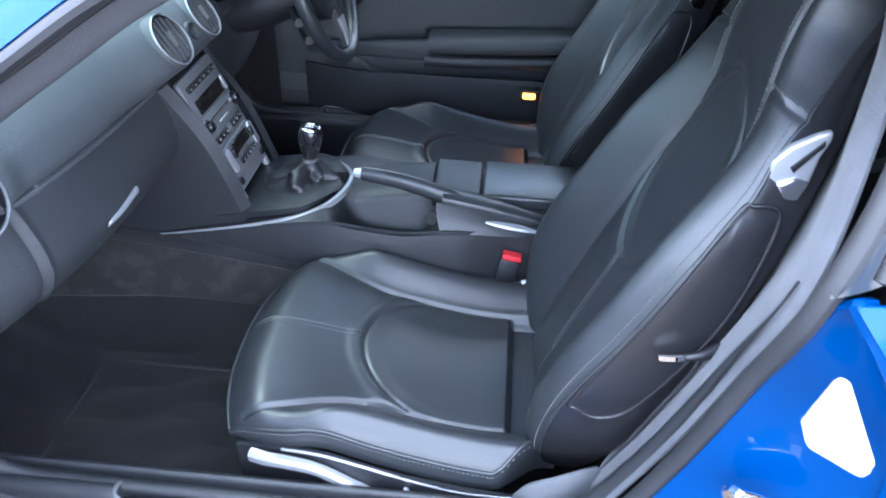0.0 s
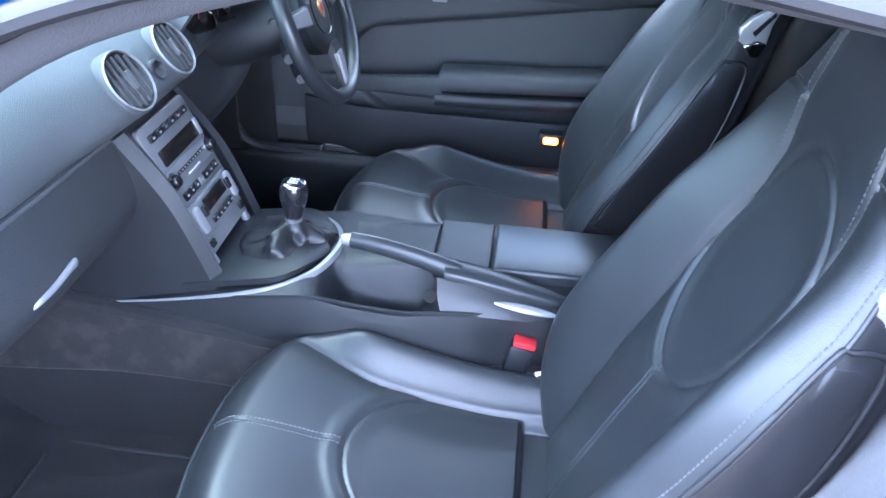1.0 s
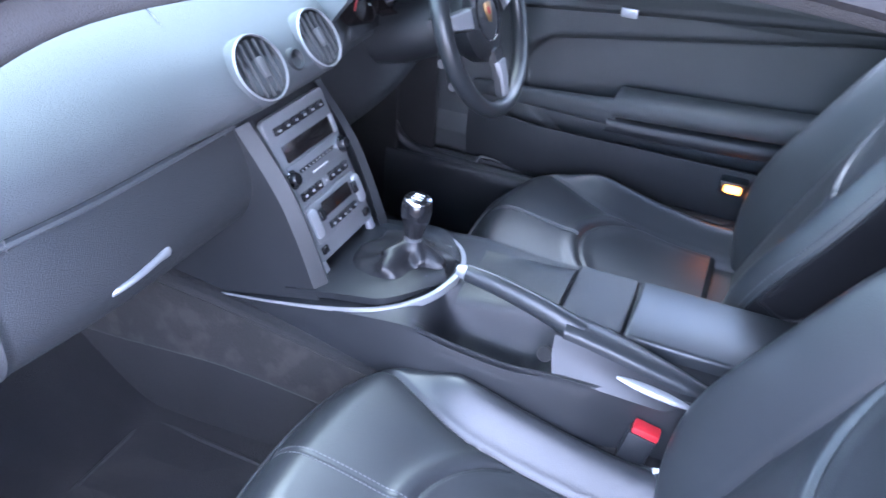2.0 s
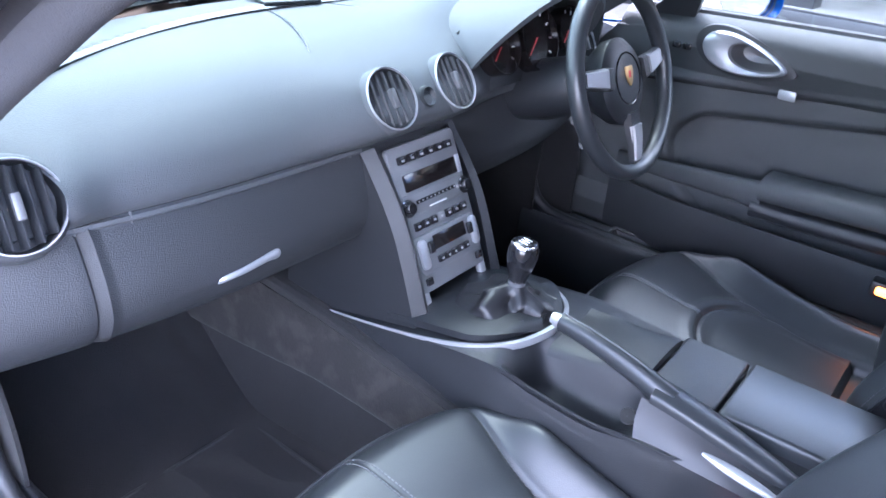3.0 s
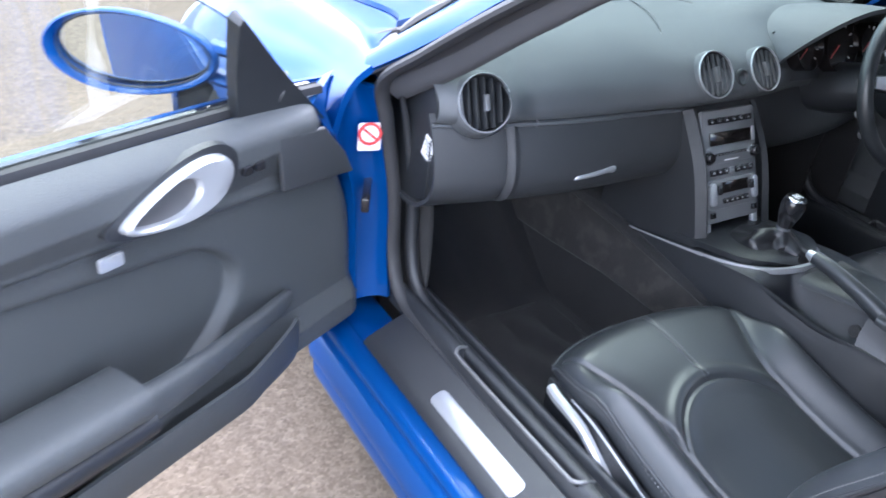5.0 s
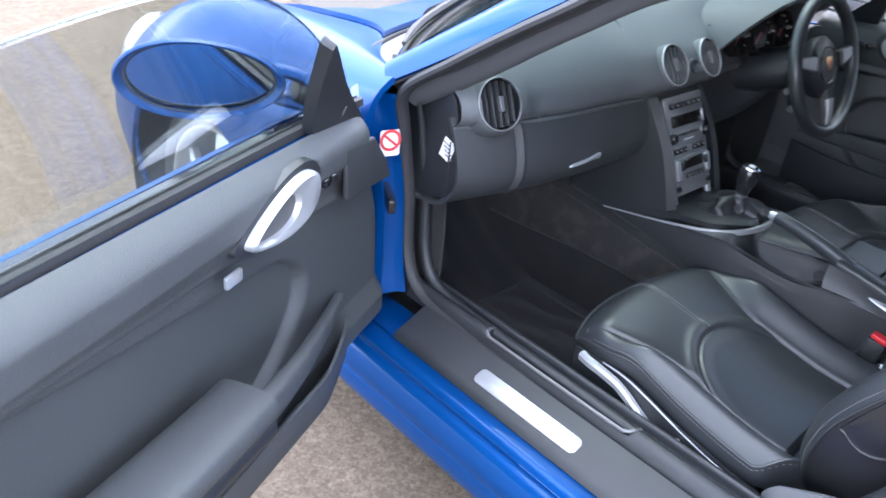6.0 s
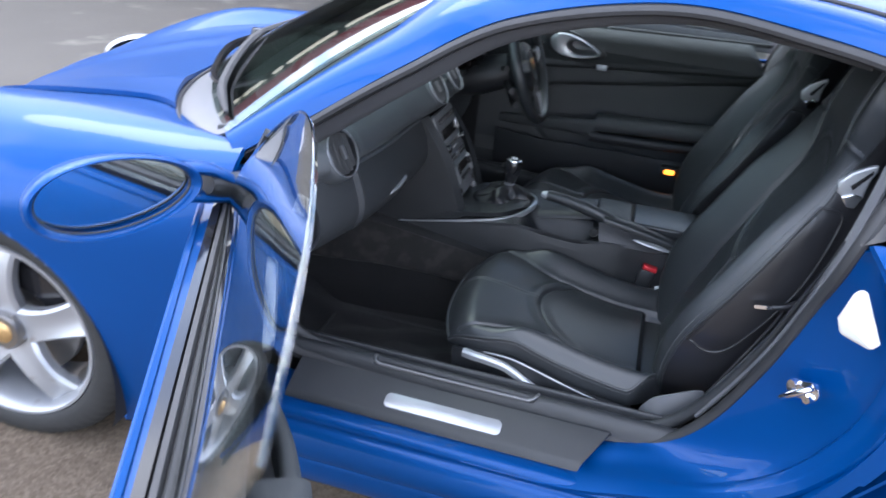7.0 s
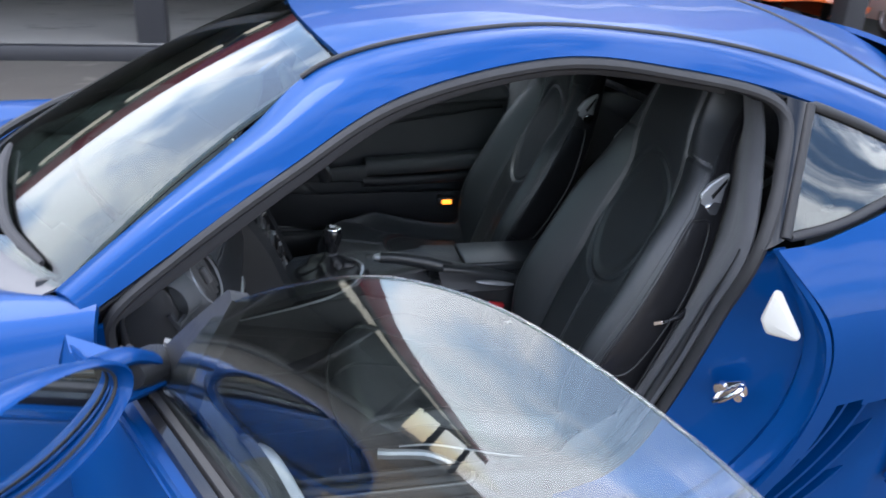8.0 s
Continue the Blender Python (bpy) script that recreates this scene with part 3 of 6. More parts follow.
def quarter():
    vs = np.linspace(0, 1, 70)
    ks = np.linspace(0, 1, 110) ** 1.3
    p = np.zeros((70, 110, 3))
    for i, v in enumerate(vs):
        for j, k in enumerate(ks):
            z0 = 0.952 - v * 0.78
            x0 = float(edge_x(z0))
            x = x0 + k * (3.36 - x0)
            zt, yt = float(belt_z(x)), float(belt_y(x))
            z = zt - v * (zt - 0.17)
            tail = max(0.0, (x - 2.75) / 0.61)
            full = 0.885 + 0.02 * math.sin(math.pi * min(1, max(0, (x - 1.9) / 1.1))) - 0.16 * tail**2
            drop = (zt - z) / 0.30
            y = yt + (full - yt) * (1 - (1 - min(1, drop)) ** 2.4)
            if z < 0.40:
                y -= 0.9 * (0.40 - z) ** 2
            p[i, j] = (x, -y, z)
    keep = arch_cut(p, 2.455, 0.325, 0.385)
    x, z = (p[:-1, :-1, 0] + p[1:, 1:, 0]) / 2, (p[:-1, :-1, 2] + p[1:, 1:, 2]) / 2
    e = edge_x(z)
    keep &= ~((x > e + 0.035) & (x < 2.10) & (z > 0.36) & (z < 0.672 - 0.10 * np.clip(1.90 - x, 0, 1)))
    return thick(grid(p, keep=keep), 0.014)


both("rear_wing", quarter, PAINT, car, "blue rear wing with a side air intake")


def intake():
    zs = np.linspace(0.35, 0.72, 12)
    return thick(grid([[(float(edge_x(z)) + 0.02 + k * (2.13 - float(edge_x(z)) - 0.02), -0.875 + 0.10 * math.sin(math.pi * min(1, 0.25 + k)), z) for k in np.linspace(0, 1, 14)] for z in zs]), 0.004)


both("air_intake", intake, PAINT, car, "shadowed blue side air intake")
for s in (1, -1):
    for i in range(4):
        zs = np.linspace(0.37, 0.655, 16)
        c = [(float(edge_x(z)) + 0.052 + 0.052 * i + 0.10 * (z - 0.37), -s * (0.848 - 0.006 * i), z) for z in zs]
        part("intake_fin", sweep(curve(c, 24), [(-0.018, -0.003), (0.016, -0.006), (0.018, -0.002), (-0.018, 0.003)], up=(1, 0, 0)), PAINT, car)


def quarter_glass():
    a = curve([(1.825, -0.788, 0.962), (1.93, -0.786, 0.988), (2.05, -0.766, 1.03), (2.19, -0.728, 1.056)], 30)
    b = curve([(1.895, -0.684, 1.168), (1.99, -0.690, 1.137), (2.08, -0.696, 1.103), (2.20, -0.712, 1.066)], 30)
    return thick(grid(rule(a, b, 12, (0, -0.008, 0.004))), 0.004)


both("quarter_window", quarter_glass, TINT, car, "small tinted rear quarter window")


def quarter_seal():
    a = curve([(1.825, -0.790, 0.960), (1.93, -0.790, 0.984), (2.05, -0.770, 1.026), (2.19, -0.730, 1.053)], 24)
    b = curve([(1.895, -0.684, 1.172), (1.99, -0.690, 1.141), (2.08, -0.696, 1.107), (2.20, -0.712, 1.069)], 24)
    return sweep(np.concatenate([a, b[::-1]]), 0.009, True, up=(0.05, 1, 0.5))


both("window_seal", quarter_seal, RUBBER, car)


def b_post():
    a = curve([(1.785, -0.785, 0.935), (1.825, -0.735, 1.06), (1.850, -0.676, 1.185)], 20)
    b = curve([(1.835, -0.785, 0.962), (1.865, -0.738, 1.06), (1.905, -0.682, 1.172)], 20)
    return thick(grid(rule(a, b, 6, (0, -0.004, 0))), 0.02)


both("window_post", b_post, GLOSS, car)


def haunch():
    a = curve([(2.19, -0.728, 1.056), (2.25, -0.722, 1.045), (2.34, -0.735, 1.045)], 12)
    b = curve(DOORTOP, 90)[-12:]
    return thick(grid(rule(b, a, 6)), 0.01)


both("rear_pillar", haunch, PAINT, car)


def tail():
    xs = np.linspace(2.352, 3.36, 40)
    us = np.linspace(-1, 1, 31)
    rt = keyed((2.34, 2.45, 2.6, 2.9, 3.2, 3.36), (1.253, 1.215, 1.15, 1.02, 0.91, 0.84))
    return thick(grid([[(x, u * float(belt_y(x)) if abs(u) < 1 else u * float(belt_y(x)), float(belt_z(x)) + (float(rt(x)) - float(belt_z(x))) * (1 - abs(u) ** 3)) for u in us] for x in xs]), 0.012)


part("tailgate", tail(), PAINT, car)


def rear_bumper():
    out = []
    for y in np.linspace(-0.86, 0.86, 40):
        a = abs(y) / 0.86
        x0 = 3.38 - 0.10 * a**4
        out.append(curve([(x0 - 0.03, y * 0.8, 0.82), (x0, y, 0.66), (x0 + 0.03, y, 0.45), (x0 - 0.06, y * 0.95, 0.20)], 16))
    return thick(grid(out), 0.012)


part("rear_bumper", rear_bumper(), PAINT, car)


# ---- wheels ----
def treaded(bm, outer, count):
    """Cross grooves cut into the running surface of a tyre."""
    for v in bm.verts:
        r = math.hypot(v.co.x, v.co.y)
        k = int((math.atan2(v.co.y, v.co.x) / (2 * math.pi) + 1) * count * 4 + 0.5 + 12 * v.co.z) % 4
        if r > outer and k == 0:
            v.co.x, v.co.y = v.co.x * 0.982, v.co.y * 0.982
    return bm


def wheel(x, y, s, front=True):
    """A five-spoke wheel; s is the side (-1 left)."""
    m = Matrix.Translation((x, y, WHEEL_Z)) @ Euler((radians(-90 * s), 0, radians(4 if front else 0))).to_matrix().to_4x4()
    hub = part("wheel", lathe([(0.001, 0.012), (0.045, 0.010), (0.052, 0.0), (0.052, -0.09), (0.001, -0.09)], 24), DISC, car, "silver alloy wheel with five broad spokes")
    hub.matrix_local = m
    R, w = WHEEL_R, 0.118
    part("tyre", treaded(lathe([(0.238, 0.0), (0.246, 0.010), (0.262, 0.014), (0.290, 0.008), (0.312, -0.006), (0.322, -0.022), (R, -0.05), (R, -0.075), (R - 0.009, -0.078), (R - 0.009, -0.086), (R, -0.09), (R, -0.14), (R - 0.009, -0.143), (R - 0.009, -0.151), (R, -0.155), (R - 0.004, -0.19), (0.30, -0.218), (0.24, -0.22)], 256), 0.309, 64), TYRE, hub, "low-profile black tyre")
    part("rim", lathe([(0.242, 0.004), (0.240, 0.010), (0.233, 0.010), (0.226, 0.002), (0.219, -0.018), (0.212, -0.05), (0.205, -0.12), (0.215, -0.19), (0.236, -0.20)], 72), ALLOY, hub)
    part("brake_disc", lathe([(0.05, -0.068), (0.155, -0.068), (0.157, -0.072), (0.157, -0.092), (0.05, -0.092)], 48), DISC, hub, "worn steel brake disc")
    a = np.linspace(0.5, 1.7, 10)
    cal = np.array([[(r * math.cos(t), r * math.sin(t), z) for r, z in ((0.10, -0.048), (0.165, -0.048), (0.172, -0.06), (0.172, -0.11), (0.10, -0.11))] for t in a])
    part("brake_caliper", thick(grid(cal), 0.004), GLOSS, hub)
    for k in range(5):
        t = 2 * math.pi * k / 5 + 0.30
        n = 14
        rows = []
        for i in range(n):
            f = i / (n - 1)
            r = 0.035 + 0.192 * f
            half = 0.026 + 0.030 * (1 - f) ** 2 + 0.030 * f**2.2
            z = -0.008 + 0.018 * math.sin(math.pi * f) - 0.012 * f
            prof = [(-half, -0.030), (-half, -0.008), (-half * 0.82, 0.0), (-half * 0.25, -0.004 - 0.006 * f), (half * 0.25, -0.004 - 0.006 * f), (half * 0.82, 0.0), (half, -0.008), (half, -0.030)]
            rows.append([(r * math.cos(t) - a * math.sin(t), r * math.sin(t) + a * math.cos(t), z + b) for a, b in prof])
        part("spoke", grid(rows, wrap_v=True), ALLOY, hub)
        part("wheel_bolt", lathe([(0.001, 0.004), (0.010, 0.004), (0.012, 0.0), (0.012, -0.02)], 6, Matrix.Translation((0.046 * math.cos(t + 0.63), 0.046 * math.sin(t + 0.63), -0.002))), DISC, hub)
    part("centre_cap", lathe([(0.001, 0.020), (0.022, 0.018), (0.030, 0.012), (0.032, 0.0)], 24), GOLD, hub, "domed centre cap with a worn gold emblem")


wheel(WHEEL_X, -0.795, -1)
wheel(WHEEL_X, 0.795, 1)
wheel(2.455, -0.80, -1, False)
wheel(2.455, 0.80, 1, False)


# ---- doors ----
HINGE, OPEN = (0.68, -0.80), 65.0


def skin_y(z):
    return -float(door_prof(z))


door_prof = keyed((0.30, 0.36, 0.45, 0.60, 0.75, 0.86, 0.92, 0.95), (0.842, 0.856, 0.864, 0.868, 0.862, 0.845, 0.822, 0.806))


def rear_x(z):
    return float(edge_x(max(0.42, min(0.94, z)))) - 0.008


def belt(x):
    """The height of the door's waist."""
    return float(keyed((0.69, 0.80, 1.0, 1.30, 1.80), (0.872, 0.886, 0.896, 0.905, 0.918))(x))


card_front = keyed((0.40, 0.574, 0.70, 0.80, 0.87, 0.94), (0.704, 0.715, 0.735, 0.785, 0.845, 0.858))


def door_sides(k):
    """The places round the rim of the door, skin and card."""
    a, b = [], []
    for z in np.linspace(0.335, 0.88, 16):
        a.append((0.698, skin_y(z), z))
        b.append((float(card_front(max(z, 0.40))), -0.752, max(z, 0.40)))
    for x in np.linspace(0.74, 1.76, 24):
        a.append((x, skin_y(belt(x) - 0.012), belt(x) - 0.006))
        b.append((max(0.858, min(x + 0.01, 1.715)), -0.770, belt(x) - 0.006))
    for z in np.linspace(0.90, 0.335, 18):
        a.append((rear_x(z), skin_y(z), z))
        b.append((rear_x(max(z, 0.44)) - 0.075, -0.758, max(z, 0.41)))
    for x in np.linspace(1.64, 0.76, 16):
        a.append((x, skin_y(0.335), 0.335))
        b.append((x - 0.01, -0.752, 0.40))
    return a, b


def card_depth(x, z):
    """How far the lining stands in from its base sheet."""
    d = 0.026 * np.clip((z - 0.79) / 0.05, 0, 1) * np.clip((0.925 - z) / 0.05, 0, 1) ** 0.5
    line = 0.738 + 0.088 * (x - 0.76)
    d = d + 0.004 * np.exp(-(((z - line - 0.009) / 0.008) ** 2)) - 0.005 * np.exp(-(((z - line) / 0.0052) ** 2))
    d = d - 0.012 / (1 + np.exp((z - line) / 0.004))
    # the hollow behind the pull handle
    tear = np.hypot((x - 1.145) / 0.082, (z - 0.836 + 0.147 * (x - 1.145)) / (0.033 - 0.16 * (x - 1.145)))
    d = d - 0.040 * (1 - np.clip((tear - 0.92) / 0.12, 0, 1))
    # the arched panel that is set in below
    front = 1.008 + (11.0 if z > 0.63 else 5.7) * (z - 0.63) ** 2
    roof_line = 0.708 + 0.137 * (x - 1.067)
    inside = 1 / (1 + np.exp(-(x - front) / 0.003)) / (1 + np.exp((z - roof_line) / 0.003))
    rim = np.exp(-((np.minimum(np.abs(x - front) if z < roof_line else 1.0, np.abs(z - roof_line) if x > front else 1.0) / 0.005) ** 2))
    d = d - 0.022 * inside + 0.003 * rim
    d = d + 0.020 * np.clip((0.49 - z) / 0.04, 0, 1)
    return d


def door(side, lift):
    """A door with its lining; side -1 is the passenger's, on the left, and stands open."""
    flip = (lambda b: b) if side < 0 else mirrored
    left = side < 0

    def add(name, bm, material, parent, label=""):
        return part(name, flip(bm), material, parent, label)

    xs = np.linspace(0, 1, 60)
    zs = np.linspace(0.335, 1.0, 44)
    p = []
    for k in xs:
        row = []
        for f in np.linspace(0, 1, 44):
            x = 0.698 + k * (rear_x(0.335 + 0.6 * f) - 0.698)
            zt = belt(x)
            z = 0.335 + f * (zt - 0.335)
            crease = 0.004 * math.exp(-(((z - 0.40) / 0.012) ** 2))
            row.append((x, skin_y(z) - crease, z))
        p.append(row)
    leaf = add("door", thick(grid(p), 0.006), PAINT, car, "open blue door with a black lining" if left else "closed door with a black lining")
    a, b = door_sides(0)
    add("door_rim", thick(grid([a, b], wrap_v=True), 0.004), PAINT if left else PLASTIC, leaf)
    # lining
    rows = []
    for k in np.linspace(0, 1, 180):
        row = []
        for f in np.linspace(0, 1, 210):
            z0 = 0.40 + f * 0.54
            xr = rear_x(max(z0, 0.44)) - 0.075
            xf = float(card_front(z0))
            x = xf + k * (xr - xf)
            z = 0.40 + f * (belt(x) - 0.002 - 0.40)
            edge = 0.012 * (max(0, 1 - k / 0.03) ** 2 + max(0, (k - 0.97) / 0.03) ** 2 + max(0, 1 - f / 0.03) ** 2)
            roll = 0.028 * max(0, (f - 0.93) / 0.07) ** 2
            row.append((x, -0.752 + float(card_depth(x, z)) - edge - roll, z + lift * f))
        rows.append(row)
    card = add("door_lining", thick(grid(rows), -0.004), DOORSKIN, leaf, "black moulded door lining")
    # waist seals
    w = [(x, -0.785, belt(x) + 0.001 + lift) for x in np.linspace(0.80, 1.78, 40)]
    add("waist_seal", sweep(w, [(-0.012, -0.006), (0.012, -0.006), (0.010, 0.006), (0.003, 0.009), (0, 0.002), (-0.004, 0.009), (-0.010, 0.006)]), RUBBER, leaf)
    w2 = [(x, -0.805, belt(x) - 0.001 + lift) for x in np.linspace(0.80, 1.79, 40)]
    add("waist_trim", sweep(w2, [(-0.008, -0.005), (0.008, -0.005), (0.006, 0.005), (-0.006, 0.005)]), GLOSS, leaf)
    # glass
    top = curve([(1.025, -0.726, 1.040), (1.13, -0.700, 1.100), (1.235, -0.678, 1.148), (1.33, -0.666, 1.176), (1.44, -0.660, 1.189), (1.58, -0.663, 1.181), (1.70, -0.675, 1.158), (1.79, -0.690, 1.126)], 60)
    bot = curve([(0.945, -0.792, 0.87), (1.02, -0.792, 0.87), (1.15, -0.792, 0.87), (1.30, -0.792, 0.87), (1.45, -0.792, 0.87), (1.60, -0.792, 0.87), (1.72, -0.792, 0.87), (1.765, -0.790, 0.87)], 60)
    add("window", thick(grid(rule(bot, top, 24, (0, -0.012, 0.004))), 0.004), DOORGLASS, leaf, "raised frameless side window")
    add("window_edge", sweep(top, 0.0016), TINT, leaf)
    # sail panel
    sail = np.array([[(0.815, -0.775, 0.852), (0.93, -0.756, 0.962), (1.030, -0.722, 1.060)], [(0.90, -0.777, 0.872), (0.965, -0.758, 0.962), (1.038, -0.722, 1.062)], [(0.998, -0.779, 0.896), (1.018, -0.760, 0.965), (1.046, -0.724, 1.054)]])
    sheet = np.array([curve([tuple(q) for q in r], 12) for r in sail])
    sheet = np.array([curve([tuple(q) for q in sheet[:, j]], 8) for j in range(12)])
    add("sail_panel", thick(grid(sheet), 0.022), PLASTIC, leaf, "black triangular mirror base")
    # mirror
    n = Matrix.Rotation(radians(32), 4, "Z")
    at = Matrix.Translation((1.040, -0.930, 0.954))
    us, vs = np.linspace(0, 2 * math.pi, 40, endpoint=False), np.linspace(0, 1, 14)
    shell = []
    for f in vs:
        r = math.cos(f * math.pi / 2) ** 0.6 if f < 1 else 0.0
        shell.append([(-0.115 * f, 0.124 * r * math.cos(t) - 0.012 * f, (0.060 - 0.006 * math.cos(t)) * r * math.sin(t) - 0.010 * f) for t in us])
    housing = add("wing_mirror", moved(thick(grid(shell, wrap_v=True), 0.006), at @ n), PAINT, leaf, "blue oval wing mirror")
    def lens(k, x):
        return [(x, 0.124 * k * math.cos(t), (0.060 - 0.006 * math.cos(t)) * k * math.sin(t)) for t in us]

    add("mirror_rim", moved(grid([lens(1.0, -0.012), lens(1.025, 0.0), lens(1.015, 0.007), lens(0.985, 0.010), lens(0.94, 0.006), lens(0.905, -0.004), lens(0.90, -0.012)], wrap_v=True, flip=True), at @ n), PAINT, housing)
    face = bmesh.new()
    face.faces.new([face.verts.new((-0.006, 0.113 * math.cos(t), (0.051 - 0.006 * math.cos(t)) * math.sin(t))) for t in us])
    add("mirror_glass", moved(thick(face, 0.003), at @ n @ Matrix.Translation((-0.006, 0, 0)) @ Matrix.Rotation(radians(4), 4, "Y")), MIRROR, housing)
    gap = lens(0.90, -0.006)
    add("mirror_gap", moved(sweep(gap, 0.0022, True, up=(1, 0, 0)), at @ n), RUBBER, housing)
    add("mirror_foot", sweep(curve([(0.900, -0.770, 0.912), (0.925, -0.795, 0.926), (0.950, -0.822, 0.940)], 8), [(0.034 * math.cos(t), 0.024 * math.sin(t)) for t in np.linspace(0, 2 * math.pi, 16, endpoint=False)], scale=np.linspace(1.1, 0.75, 8)), PLASTIC, housing)
    for dz, r in ((0.022, 0.013), (-0.022, 0.015)):
        add("mirror_arm", sweep(curve([(0.925, -0.785, 0.925 + dz * 0.6), (0.94, -0.815, 0.938 + dz), (0.962, -0.85, 0.948 + dz)], 10), [(r * 1.6 * math.cos(t), r * 0.75 * math.sin(t)) for t in np.linspace(0, 6.283, 12, endpoint=False)]), PAINT, housing)
    # pull handle
    tear = []
    for t in np.linspace(0, 2 * math.pi, 44, endpoint=False):
        c, s = math.cos(t), math.sin(t)
        tear.append((1.145 + 0.082 * c, 0.836 - 0.012 * c + (0.033 - 0.013 * c) * s))

    def ring(k, d, ox=0.0):
        return [(1.145 + ox + (x - 1.145) * k, -0.752 + d, 0.836 + (z - 0.836) * k + lift) for x, z in tear]

    pl_ = [ring(1.36, 0.016), ring(1.33, 0.030), ring(1.10, 0.032)]
    add("handle_panel", grid(pl_, wrap_v=True), PLASTIC, card)
    bez = [ring(1.11, 0.030), ring(1.09, 0.042), ring(1.0, 0.047), ring(0.84, 0.047, 0.012), ring(0.70, 0.044, 0.024), ring(0.66, 0.036, 0.025), ring(0.60, 0.014, 0.023), ring(0.40, -0.002, 0.018), ring(0.01, -0.006, 0.016)]
    add("pull_handle", grid(bez[:6], wrap_v=True), SILVER, card, "silver teardrop door handle")
    # silver like the rim; the recess's shade is put in as a darker material
    add("shaded_bowl", grid(bez[5:], wrap_v=True), SATIN, card)
    add("lock_button", plate(rounded(0.036, 0.020, 0.004), 0.006, Matrix.Translation((1.245, -0.735, 0.776 + lift)) @ pose(0, 0, 0, -90, 0, 0), 0.0015), SILVER, card, "small silver lock button")
    for i in range(2):
        add("window_switch", box((0.018, 0.010, 0.014), (1.02 - 0.024 * i, -0.722, 0.832 + lift), 0.003), GLOSS, card)
    add("speaker_cover", plate([(0.955, 0.862), (0.945, 0.768), (0.772, 0.748), (0.80, 0.795), (0.85, 0.850)], 0.010, Matrix.Translation((0, -0.7215, lift)) @ Euler((radians(90), 0, 0)).to_matrix().to_4x4(), 0.004, 3), SHADED_SKIN, card)
    # armrest with its lid, grip and pocket
    def bar(path, wid, hgt, n=30, scale=None):
        prof = [(wid * np.sign(math.cos(t)) * abs(math.cos(t)) ** 0.6, hgt * np.sign(math.sin(t)) * abs(math.sin(t)) ** 0.6) for t in np.linspace(0, 2 * math.pi, 18, endpoint=False)]
        return sweep(curve(path, n), prof, scale=scale)

    add("armrest", bar([(1.262, -0.702, 0.590 + lift), (1.34, -0.700, 0.594 + lift), (1.52, -0.702, 0.602 + lift), (1.70, -0.712, 0.610 + lift)], 0.050, 0.027), DOORSKIN, card, "padded black armrest lid")
    add("armrest_base", bar([(1.25, -0.705, 0.545 + lift), (1.34, -0.706, 0.545 + lift), (1.54, -0.708, 0.552 + lift), (1.70, -0.72, 0.560 + lift)], 0.046, 0.022), PLASTIC, card)
    add("grip", bar([(1.268, -0.682, 0.572 + lift), (1.21, -0.684, 0.570 + lift), (1.12, -0.696, 0.563 + lift), (1.00, -0.724, 0.549 + lift), (0.905, -0.750, 0.538 + lift)], 0.015, 0.026, 30, np.linspace(1.20, 0.60, 30)), DOORSKIN, card)
    bin_ = []
    for k in np.linspace(0, 1, 30):
        x = 0.90 + 0.77 * k
        d = 0.052 * min(1, k / 0.22) ** 0.8
        bin_.append([(x, -0.745, 0.405), (x, -0.742 + d * 0.65, 0.408), (x, -0.735 + d, 0.44), (x, -0.735 + d, 0.500 + lift)])
    # the driver's pocket has its shade in the colour, through the darker skin
    add("door_pocket", thick(grid(bin_), 0.006), DOORSKIN if left else SHADED_SKIN, card)
    if left:
        hx, hy = HINGE
        leaf.matrix_local = Matrix.Translation((hx, hy, 0)) @ Matrix.Rotation(radians(-OPEN), 4, "Z") @ Matrix.Translation((-hx, -hy, 0))
    else:
        add("lamp_housing", box((0.060, 0.050, 0.034), (1.546, -0.672, 0.520), 0.006), PLASTIC, card)
        add("courtesy_lamp", box((0.036, 0.012, 0.017), (1.546, -0.645, 0.520), 0.0055, 4), LAMP, card, "glowing orange courtesy lamp")
    return leaf


door(-1, 0.0)
door(1, 0.05)

# check strap and warning label on the hinge pillar
part("check_strap", box((0.10, 0.016, 0.030), (0.70, -0.775, 0.645), 0.004, turn=pose(0, 0, 0, 0, 0, -30)), GLOSS, car)
lab = part("warning_label", plate(rounded(0.044, 0.056, 0.005), 0.0012, Matrix.Translation((0.684, -0.768, 0.757)) @ Euler((radians(90), 0, radians(75))).to_matrix().to_4x4(), 0), PAPER, car, "white warning label with a red ring")
part("ring", moved(lathe([(0.017, 0), (0.017, 0.001), (0.023, 0.001), (0.023, 0)], 32), Matrix.Translation((0.6855, -0.768, 0.763)) @ Euler((radians(90), 0, radians(75))).to_matrix().to_4x4()), INK, lab)
part("bar", moved(box((0.040, 0.005, 0.001), (0, 0, 0.001), 0), Matrix.Translation((0.6855, -0.768, 0.763)) @ Euler((radians(90), 0, radians(75))).to_matrix().to_4x4() @ pose(0, 0, 0, 0, 0, -40)), INK, lab)


# ---- cabin shell ----
def floor_pan():
    out = []
    for x in np.linspace(0.30, 1.95, 60):
        front = max(0.0, (0.66 - x) / 0.36)
        row = []
        for y in np.linspace(-0.66, 0.66, 150):
            z = 0.215 + 0.34 * front**1.3 + 0.007 * math.sin(34 * y + 5 * x) * math.sin(11 * x) * (x < 1.0) + 0.004 * math.sin(70 * y - 9 * x) * min(1, front * 3)
            row.append((x, y, z))
        out.append(row)
    return thick(grid(out), -0.01)


